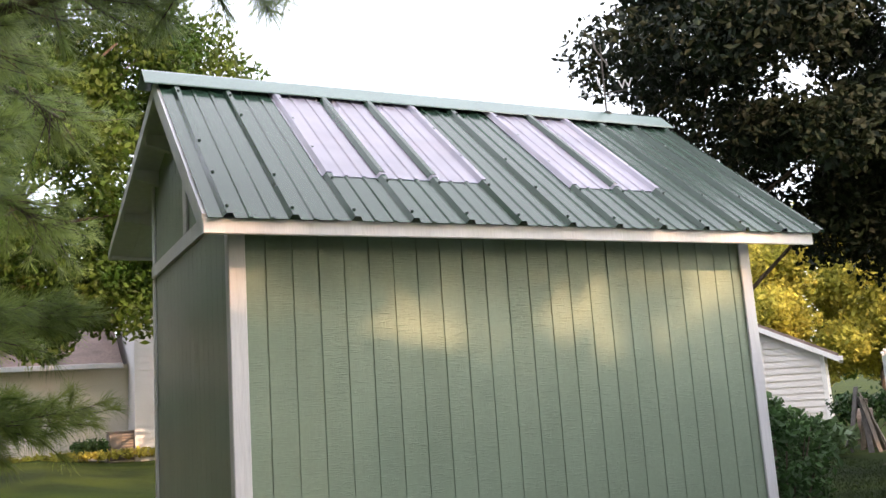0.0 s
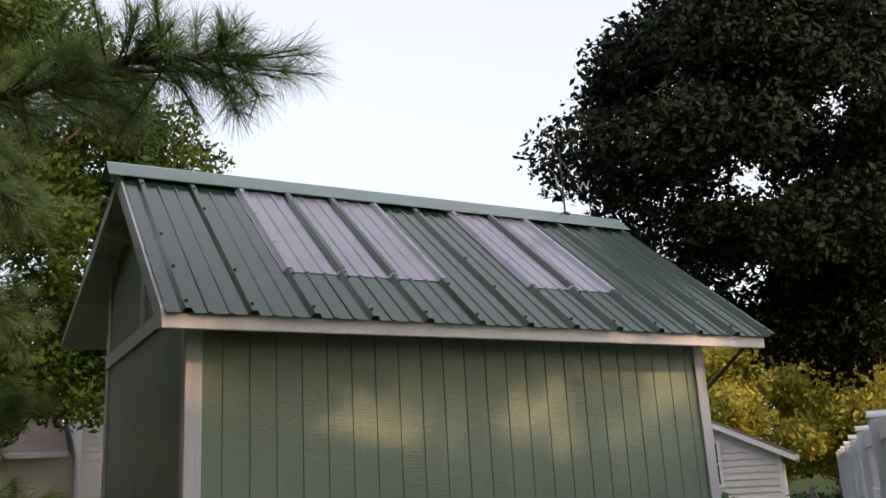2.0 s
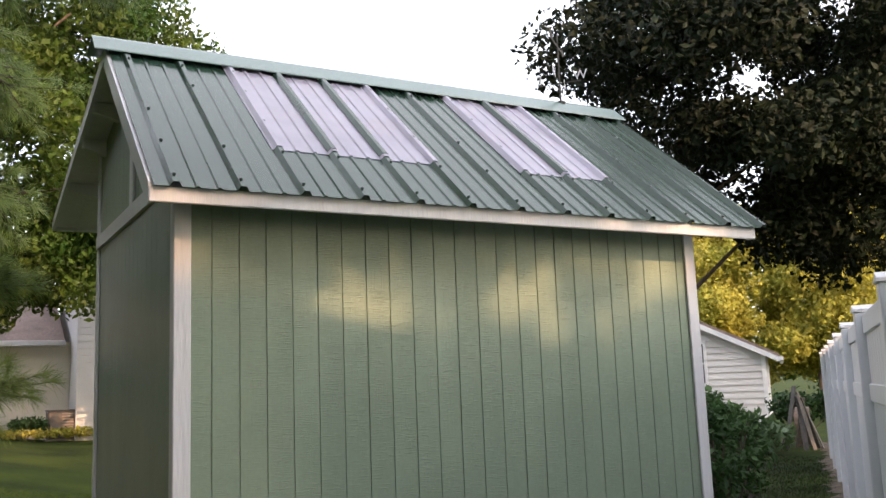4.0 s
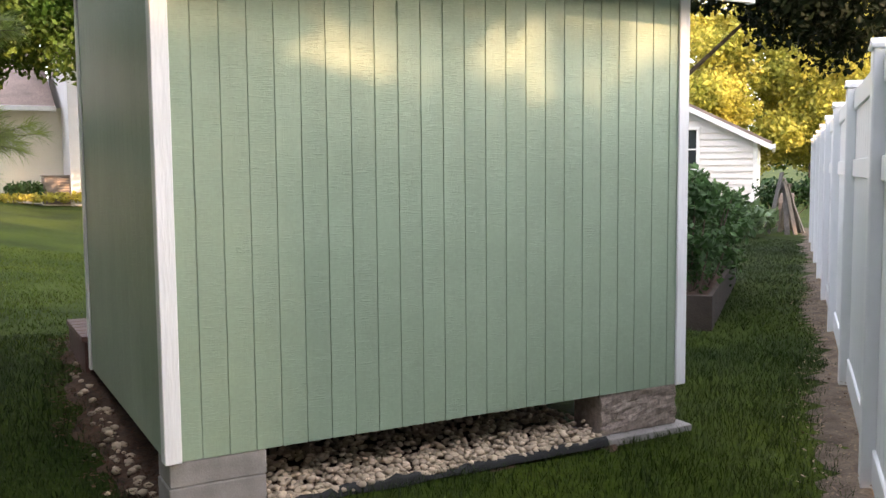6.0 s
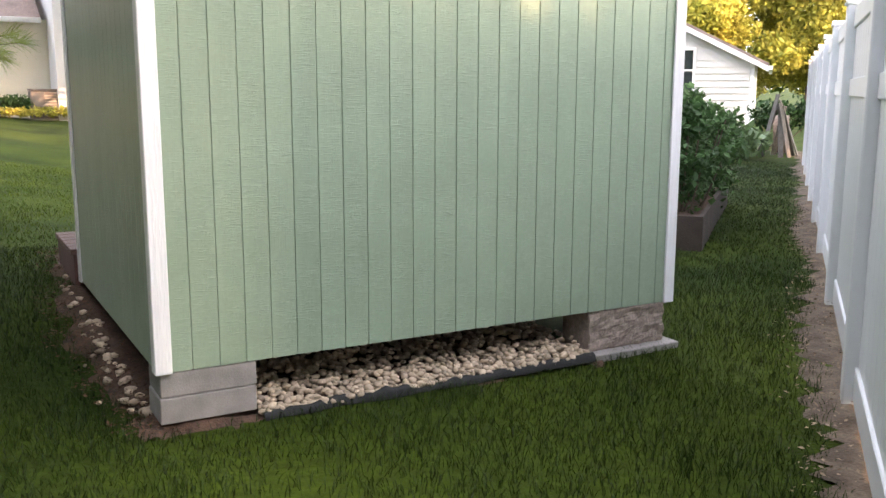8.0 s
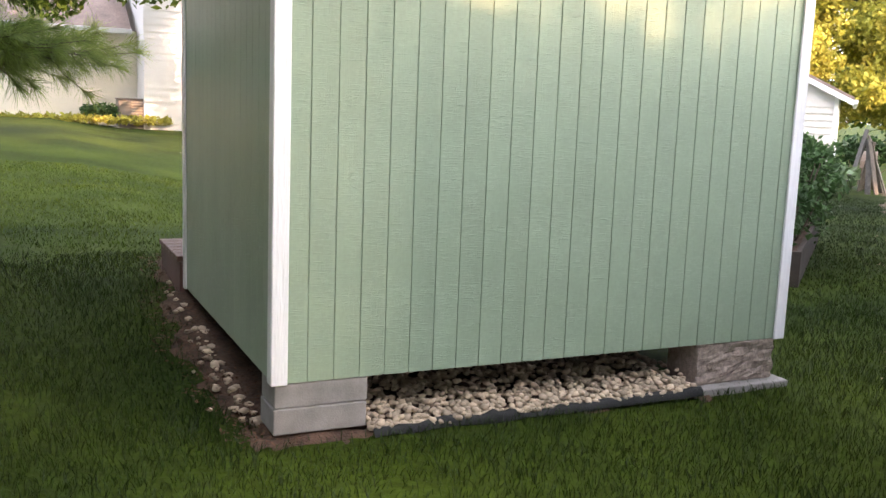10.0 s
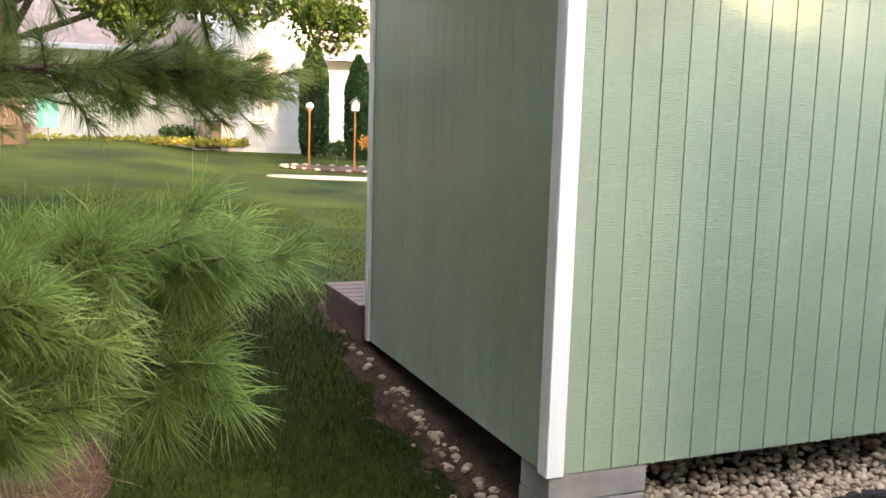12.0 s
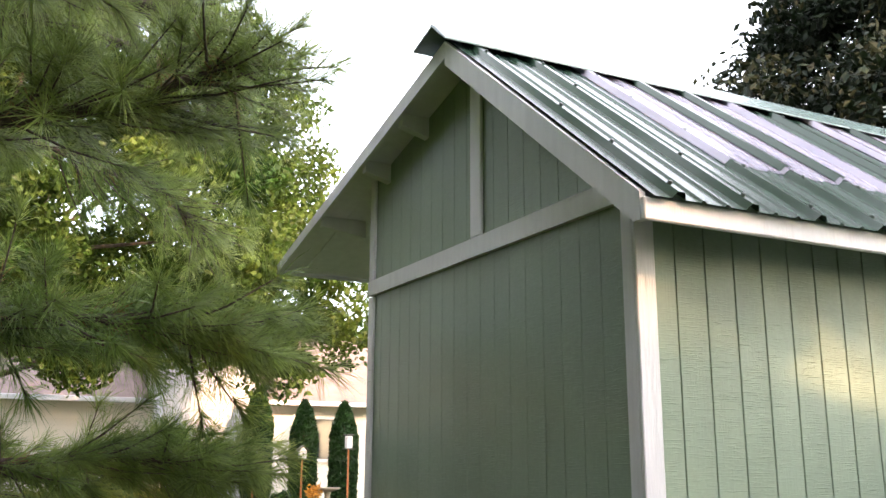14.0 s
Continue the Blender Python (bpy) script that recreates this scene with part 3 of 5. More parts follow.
# ---- weathervane on the ridge ----
def weathervane():
    v = thing("weathervane", "small weathervane with white compass letters on the shed ridge", "weathervane", (2.405, RIDGE_Y, RIDGE_Z + 0.04), -50)
    bm = bmesh.new()
    tube(bm, [(0, 0, -0.03), (0, 0, 0.0), (0, 0, 0.012), (0, 0, 0.42)], [0.03, 0.03, 0.006, 0.005], 10)
    part("rod", bm, M_GREYWOOD, v, "thin dark rod")
    for a, b in (((-0.125, 0, 0.115), (0.125, 0, 0.115)), ((0, -0.125, 0.122), (0, 0.125, 0.122))):
        bm = bmesh.new()
        tube(bm, [a, b], [0.003, 0.003], 6)
        part("arm", bm, M_GREYWOOD, v)
    for text, x, y, turn in (("W", 0.125, 0, 180), ("E", -0.125, 0, 180), ("S", 0, 0.125, 90), ("N", 0, -0.125, 90)):
        cu = bpy.data.curves.new("letter", "FONT")
        cu.body, cu.size, cu.align_x, cu.extrude = text, 0.08, "CENTER", 0.0015
        source = bpy.data.objects.new("letter", cu)
        me = bpy.data.meshes.new_from_object(source)
        bpy.data.objects.remove(source)
        me.materials.clear()
        me.materials.append(M_TRIM)
        ob = part("letter", me, M_TRIM, v, "white compass letter")
        ob.matrix_local = pose(x, y, 0.124, 0, 0, turn) @ Matrix.Rotation(math.pi / 2, 4, "X")
    bm = bmesh.new()
    prism(bm, [(-0.17, 0.34), (0.10, 0.335), (0.10, 0.315), (0.17, 0.342), (0.10, 0.37), (0.10, 0.347), (-0.10, 0.352), (-0.14, 0.40), (-0.19, 0.40)], "x", -0.0015, 0.0015)
    part("arrow", bm, M_GREYWOOD, v, "flat grey metal arrow")


weathervane()


# ---- blocks, gravel and stones below the shed ----
def rough_block(name, dims, mat, label, rough=0.0, cuts=0):
    bm = bmesh.new()
    box(bm, *dims, bevel=0.004)
    if cuts:
        bmesh.ops.subdivide_edges(bm, edges=[e for e in bm.edges if e.calc_length() > 0.03], cuts=cuts, use_grid_fill=True)
        for v in bm.verts:
            if v.co.y < dims[2] + 0.01:
                v.co.y -= 0.012 + rough * noise.noise(v.co * 22) + rough * 0.5 * noise.noise(v.co * 55)
    ob = part(name, bm, mat)
    return tagged(ob, label, "concrete block")


rough_block("concrete_block", (0.0, 0.365, -0.002, 0.19, 0.114, 0.207), M_BLOCK, "smooth grey solid concrete block under the shed corner")
rough_block("concrete_block", (-0.004, 0.362, -0.006, 0.19, 0.012, 0.112), M_BLOCK, "smooth grey solid concrete block on the soil")
rough_block("retaining_block", (1.985, 2.455, 0.014, 0.21, 0.012, 0.207), M_SPLIT, "rough split-face tan concrete block under the shed corner", 0.016, 14)
rough_block("concrete_paver", (1.94, 2.51, -0.055, 0.25, -0.03, 0.010), M_BLOCK, "flat grey concrete paver below the rough block")
for bx in (0.15, 1.95):
    rough_block("concrete_block", (bx, bx + 0.39, D - 0.2, D - 0.005, -0.02, 0.207), M_BLOCK, "grey concrete block at the back of the shed")


def pebble_mesh(seed):
    bm = bmesh.new()
    bmesh.ops.create_icosphere(bm, subdivisions=1, radius=1.0)
    for v in bm.verts:
        v.co *= 1 + 0.28 * noise.noise(v.co * 1.3 + Vector((seed * 7.1, 0, 0)))
        v.co.z *= 0.68
        v.co.x *= 1.2
    me = mesh_of("stone", bm, M_STONE, True)
    return me


PEBBLES = [pebble_mesh(i) for i in range(6)]


def build_gravel():
    bedding = thing("gravel_bed", "cream river pebbles spread below the shed", "gravel")
    r = random.Random(3)
    for i in range(300):
        x = r.uniform(0.37, 1.97)
        f = r.random()
        s = r.uniform(0.011, 0.021)
        y = -0.058 + 0.17 * f
        z = 0.014 + 0.014 * r.random() + 0.045 * f
        ob = part("stone", PEBBLES[i % 6], M_STONE, bedding)
        ob.matrix_world = Matrix.LocRotScale((x, y, z), Euler((r.uniform(-0.5, 0.5), r.uniform(-0.5, 0.5), r.uniform(0, 6.3))), (s, s, s))
    bm = bmesh.new()
    for i in range(1700):
        s = r.uniform(0.011, 0.020)
        x, y = r.uniform(0.37, 1.97), -0.055 + 0.9 * r.random() ** 1.7
        z = 0.005 + 0.05 * min(1, max(0, (y + 0.05) / 0.27)) + 0.015 * r.random()
        m = Matrix.LocRotScale((x, y, z), Euler((0, 0, r.uniform(0, 6.3))), (s * 1.2, s, s * 0.7))
        bmesh.ops.create_icosphere(bm, subdivisions=1, radius=1.0, matrix=m)
    tagged(part("pebble_fill", bm, M_STONES, bedding, "", True), kind="stuff")
    cluster = thing("loose_stones", "pale stones scattered on the mulch along the shed", "stones")
    for i in range(70):
        if i < 48:
            y = r.uniform(0.15, 1.35)
            x = 0.0 - abs(r.gauss(0, 0.035)) - (0.02 if 0.9 < y < 1.3 else 0.0)
        else:
            y, x = r.uniform(0.3, 2.2), -0.03 - abs(r.gauss(0, 0.045))
        s = r.uniform(0.011, 0.024)
        ob = part("stone", PEBBLES[i % 6], M_STONE, cluster)
        ob.matrix_world = Matrix.LocRotScale((x, y, height(x, y) + 0.022 + 0.3 * s), Euler((r.uniform(-0.3, 0.3), 0, r.uniform(0, 6.3))), (s, s, s))
    # black fabric edge
    bm = bmesh.new()
    prev = None
    for i in range(60):
        x = 0.37 + i * 1.60 / 59
        lift = 0.024 + 0.030 * noise.noise((x * 5, 3, 0)) + 0.018 * noise.noise((x * 21, 1, 0))
        y = -0.070 + 0.03 * noise.noise((x * 5, 0, 0))
        row = [bm.verts.new(p) for p in ((x, y - 0.01, -0.01), (x, y - 0.006, lift * 0.6), (x, y + 0.012, lift), (x, y + 0.016, lift - 0.002), (x, y + 0.0, 0.0))]
        if prev:
            for k in range(4):
                bm.faces.new((prev[k], row[k], row[k + 1], prev[k + 1]))
        prev = row
    tagged(part("weed_fabric", bm, M_FABRIC, None, "black weed fabric edge sticking up beside the pebbles", True), "", "fabric")


build_gravel()


# ---- deck behind the shed ----
def build_deck():
    deck = thing("deck_step", "low red-brown wooden deck behind the shed", "deck")
    for i in range(6):
        slab("deck_board", (-0.05, 2.3, 1.90 + i * 0.115, 2.005 + i * 0.115, 0.355, 0.385), M_DECK, deck, bevel=0.003)
    slab("skirt_board", (-0.035, -0.012, 1.905, 2.57, 0.03, 0.352), M_SKIRT, deck, "dark side board of the deck")
    slab("skirt_board", (-0.035, 2.28, 2.575, 2.60, -0.01, 0.352), M_SKIRT, deck, "dark side board of the deck")


build_deck()


# ---- vinyl fence ----
def build_fence():
    fence = thing("vinyl_fence", "tall white vinyl privacy fence with square posts", "fence")
    turn = math.degrees(math.atan2(FENCE_U[1], FENCE_U[0]))
    step = 1.85
    bm = bmesh.new()
    box(bm, -0.0635, 0.0635, -0.0635, 0.0635, -0.05, 1.73, bevel=0.006)
    post = mesh_of("post", bm, M_VINYL)
    bm = bmesh.new()
    box(bm, -0.073, 0.073, -0.073, 0.073, 1.73, 1.75, bevel=0.004)
    prism(bm, [(-0.07, 1.75), (0.07, 1.75), (0.0, 1.775)], "y", -0.07, 0.07)
    cap = mesh_of("post_cap", bm, M_VINYL)
    bm = bmesh.new()
    box(bm, 0.064, step - 0.064, -0.024, 0.024, 0.02, 0.16, bevel=0.005)
    rail_low = mesh_of("rail", bm, M_VINYL)
    bm = bmesh.new()
    box(bm, 0.064, step - 0.064, -0.024, 0.024, 1.60, 1.71, bevel=0.005)
    rail_top = mesh_of("rail", bm, M_VINYL)
    bm = bmesh.new()
    box(bm, 0.064, step - 0.064, -0.024, 0.024, 1.22, 1.32, bevel=0.005)
    rail_mid = mesh_of("rail", bm, M_VINYL)
    bm = bmesh.new()
    w = (step - 0.128) / 11
    box(bm, 0.0015, w - 0.0015, -0.011, 0.011, 0.158, 1.605, bevel=0.003)
    board = mesh_of("board", bm, M_VINYL)
    for k in range(-1, 8):
        x, y = FENCE_A[0] + FENCE_U[0] * step * k, FENCE_A[1] + FENCE_U[1] * step * k
        z = height(x, y) + 0.01
        m = pose(x, y, z, 0, 0, turn)
        for name, me in (("post", post), ("post_cap", cap), ("rail", rail_low), ("rail", rail_mid), ("rail", rail_top)):
            part(name, me, M_VINYL, fence).matrix_world = m
        for i in range(11):
            part("board", board, M_VINYL, fence).matrix_world = m @ pose(0.064 + i * w, 0, 0)


build_fence()


# ---- trees ----
def tree(name, base, trunk_top, r, blobs, per, leaf, mat, label, up=0.3, slim=0.55, limbs=8, shell=0.45):
    ob = thing(name, label, "tree", base)
    bm = bmesh.new()
    b, t = Vector(base), Vector(trunk_top)
    pts = [b + (t - b) * (i / 6) + Vector((0.08 * noise.noise((i, b.x, 0)), 0.08 * noise.noise((i, b.y, 4)), 0)) * (i > 0) for i in range(7)]
    tube(bm, [p - b for p in pts], [r * (1.35 if i == 0 else 1 - 0.11 * i) for i in range(7)], 10)
    pick = random.Random(len(blobs))
    for x, y, z, rad, f in pick.sample(blobs, min(limbs, len(blobs))):
        s = pts[pick.randint(3, 6)]
        e = Vector((x, y, z))
        mid = s.lerp(e, 0.5) + Vector((0, 0, 0.1 * (e - s).length))
        tube(bm, [s - b, mid - b, e - b], [r * 0.24, r * 0.13, r * 0.03], 6)
    part("trunk", bm, M_BARK, ob, "rough grey-brown bark", True)
    v, f = leaves(cloud(blobs, per, shell), leaf, up, slim)
    crown = soup("crown", v - np.array(base), f, mat, ob)
    return ob


def clumps(centre, radii, k, r, seed, flat=0.75):
    q = random.Random(seed)
    out = []
    while len(out) < k:
        p = Vector((q.uniform(-1, 1), q.uniform(-1, 1), q.uniform(-1, 1)))
        if 0.35 < p.length < 1.0:
            out.append((centre[0] + p.x * radii[0], centre[1] + p.y * radii[1], centre[2] + p.z * radii[2], r * q.uniform(0.6, 1.25), flat))
    return out


tree("maple_tree", (-2.67, 19.0, 0.5), (-2.5, 18.8, 5.0), 0.34,
     [b for b in clumps((-1.6, 17.6, 8.0), (6.2, 3.6, 6.0), 330, 0.95, 1) if b[2] > 4.4 or b[0] > 2.5] + clumps((0.0, 17.2, 4.5), (2.8, 1.6, 1.3), 36, 0.75, 9) + clumps((3.2, 15.6, 4.6), (2.2, 1.6, 1.7), 30, 0.7, 8), 820, 0.070, M_MAPLE, "large leafy green maple with yellowing edges on the lawn", limbs=16)
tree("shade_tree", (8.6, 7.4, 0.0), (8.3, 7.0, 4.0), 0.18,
     clumps((10.7, 5.35, 6.5), (4.4, 2.4, 3.8), 210, 0.72, 2) + clumps((12.5, 4.4, 4.9), (2.2, 1.8, 1.4), 38, 0.6, 4), 1750, 0.052, M_BACKLITLEAF, "dense tree hanging over the yard, leaf colour darkened as backlit", up=0.1, limbs=5)
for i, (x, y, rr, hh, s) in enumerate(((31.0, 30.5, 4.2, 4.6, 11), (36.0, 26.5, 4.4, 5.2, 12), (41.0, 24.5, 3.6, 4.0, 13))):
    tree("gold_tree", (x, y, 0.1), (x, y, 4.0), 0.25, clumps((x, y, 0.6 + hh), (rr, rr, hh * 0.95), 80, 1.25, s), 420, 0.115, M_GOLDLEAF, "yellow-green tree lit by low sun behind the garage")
for i, (x, y, hh) in enumerate(((46.0, 34.0, 7.0), (25.0, 38.0, 6.0), (52.0, 28.0, 8.0), (12.0, 42.0, 6.5), (-8.0, 44.0, 7.0), (-20.0, 34.0, 7.0))):
    tree("far_tree", (x, y, 0.2), (x, y, 4.0), 0.3, clumps((x, y, hh * 0.75), (4.0, 4.0, hh * 0.62), 50, 1.6, 30 + i), 90, 0.26, M_MAPLE, "distant green tree beyond the yards")


def cedar(x, y, tall, wide):
    z = height(x, y)
    ob = thing("arborvitae", "narrow dark green columnar evergreen", "shrub", (x, y, z), group="columnar evergreens by the house")
    bm = bmesh.new()
    tube(bm, [(0, 0, -0.05), (0, 0, tall * 0.8)], [0.05, 0.02])
    part("trunk", bm, M_BARK, ob)
    k = int(9000 * wide * tall / 1.8)
    h = rng.random(k)
    rad = wide * 0.5 * np.minimum(1, 3.2 * (1 - h)) ** 0.6 * np.minimum(1, 0.75 + h * 2) * (0.75 + 0.3 * rng.random(k))
    a = rng.uniform(0, 2 * math.pi, k)
    v, f = leaves(np.column_stack([rad * np.cos(a), rad * np.sin(a), h * tall + 0.05]), 0.055, 0.2, 0.4)
    soup("foliage", v, f, M_CEDAR, ob)


for x, y, tall, wide in ((4.62, 21.7, 3.0, 0.75), (5.66, 21.1, 2.7, 0.68), (6.6, 20.7, 2.7, 0.7), (7.9, 20.2, 2.8, 0.7)):
    cedar(x, y, tall, wide)


def bush(name, blobs, per, leaf, mat, label, category="bush"):
    base = (blobs[0][0], blobs[0][1], height(blobs[0][0], blobs[0][1]))
    ob = thing(name, label, category, base)
    for x, y, z, r, f in blobs:
        bm = bmesh.new()
        tube(bm, [(0, 0, -0.02), ((x - base[0]) * 0.6, (y - base[1]) * 0.6, (z - base[2]) * 0.45), (x - base[0], y - base[1], z - base[2])], [0.014, 0.010, 0.006], 5)
        part("stem", bm, M_BARK, ob)
    v, f = leaves(cloud(blobs, per, 0.25), leaf, 0.4, 0.5)
    soup("foliage", v - np.array(base), f, mat, ob)
    return ob


# ---- the pine beside the shed ----
def pine():
    base = Vector((-3.05, 1.25, 0.0))
    ob = thing("white_pine", "white pine with long soft needles reaching beside the shed", "tree", base)
    bm = bmesh.new()
    tube(bm, [(0, 0, -0.05), (0.02, 0.03, 1.2), (0.05, 0.0, 2.6), (0.02, -0.04, 4.2), (0, 0, 6.0), (0, 0, 7.5)], [0.17, 0.14, 0.12, 0.09, 0.06, 0.02], 10)
    part("trunk", bm, M_PINEBARK, ob, "", True)
    q = random.Random(5)
    verts, faces, dead = [], [], []

    def tuft(p, d, n=46, length=0.13, out=verts):
        d = d.normalized()
        side = d.orthogonal().normalized()
        for _ in range(n):
            a, s = q.uniform(0, 6.283), q.uniform(0.1, 1.25)
            w = (d * math.cos(s) + (side * math.cos(a) + d.cross(side) * math.sin(a)) * math.sin(s))
            start = p - d * q.uniform(0, 0.07)
            ll = length * q.uniform(0.7, 1.1)
            droop = Vector((0, 0, -0.22 * ll * q.random()))
            t = w.orthogonal().normalized() * q.uniform(0.0009, 0.0015)
            m = start + w * ll * 0.55
            e = start + w * ll + droop
            out.append((start - t, start + t, m + t, m - t, e))

    limbs = []

    def branch(points, radius, twigs, reach, fill=0.25, tip=46):
        """A limb along its points, side twigs from fill to the end, tufts along each twig."""
        pts = [Vector(p) for p in points]
        limbs.append((pts, radius))
        twigs = int(twigs * 1.9)
        for i in range(twigs):
            u = fill + (1 - fill) * (i + q.random()) / twigs
            k = min(int(u * (len(pts) - 1)), len(pts) - 2)
            f = u * (len(pts) - 1) - k
            p = pts[k].lerp(pts[k + 1], f)
            d = (pts[k + 1] - pts[k]).normalized()
            sw = Vector((q.uniform(-1, 1), q.uniform(-1, 1), q.uniform(-0.65, 0.5)))
            w = (d * 0.8 + sw * 0.9).normalized()
            ll = reach * q.uniform(0.45, 1.1)
            e = p + w * ll
            bend = p + w * ll * 0.5 + Vector((0, 0, -0.04 * ll))
            limbs.append(([p, bend, e], 0.0035 + 0.003 * ll))
            for s in (0.62, 1.0):
                c = p.lerp(e, s)
                tuft(c, w + Vector((q.uniform(-0.5, 0.5), q.uniform(-0.5, 0.5), q.uniform(-0.3, 0.4))) * (0.7 if s < 1 else 0.2), tip if s < 1 else tip + 26)
            if q.random() < 0.16:
                tuft(p.lerp(e, 0.3), w, 14, 0.09, dead)
        tuft(pts[-1], pts[-1] - pts[-2], 60)

    T = base
    for points, radius, twigs, reach, fill in PINE_LIMBS:
        branch([T + Vector((0, 0, points[0]))] + list(points[1:]), radius, twigs, reach, fill)
    arr = np.array([[tuple(c) for c in quad] for quad in verts]).reshape(-1, 3) - np.array(T)
    i = np.arange(len(verts))[:, None] * 5
    me = bpy.data.meshes.new("needles")
    me.from_pydata(arr.tolist(), [], [[int(c) for c in r] for r in (i + np.array([0, 1, 2, 3]))] + [[int(c) for c in r] for r in (i + np.array([3, 2, 4]))])
    me.materials.append(M_NEEDLE)
    part("needles", me, M_NEEDLE, ob)
    arr = np.array([[tuple(c) for c in quad] for quad in dead]).reshape(-1, 3) - np.array(T)
    i = np.arange(len(dead))[:, None] * 5
    me = bpy.data.meshes.new("dead_needles")
    me.from_pydata(arr.tolist(), [], [[int(c) for c in r] for r in (i + np.array([0, 1, 2, 3]))] + [[int(c) for c in r] for r in (i + np.array([3, 2, 4]))])
    me.materials.append(M_DEADNEEDLE)
    part("dead_needles", me, M_DEADNEEDLE, ob, "dry orange needles")
    small = bmesh.new()
    for pts, r in limbs:
        n = len(pts)
        limb = bmesh.new() if r > 0.012 else small
        tube(limb, [p - T for p in pts], [r * (1 - 0.6 * k / (n - 1)) for k in range(n)], 6)
        if r > 0.012:
            part("limb", limb, M_PINEBARK, ob, "", True)
    tagged(part("twig_mass", small, M_PINEBARK, ob, "", True), kind="stuff")


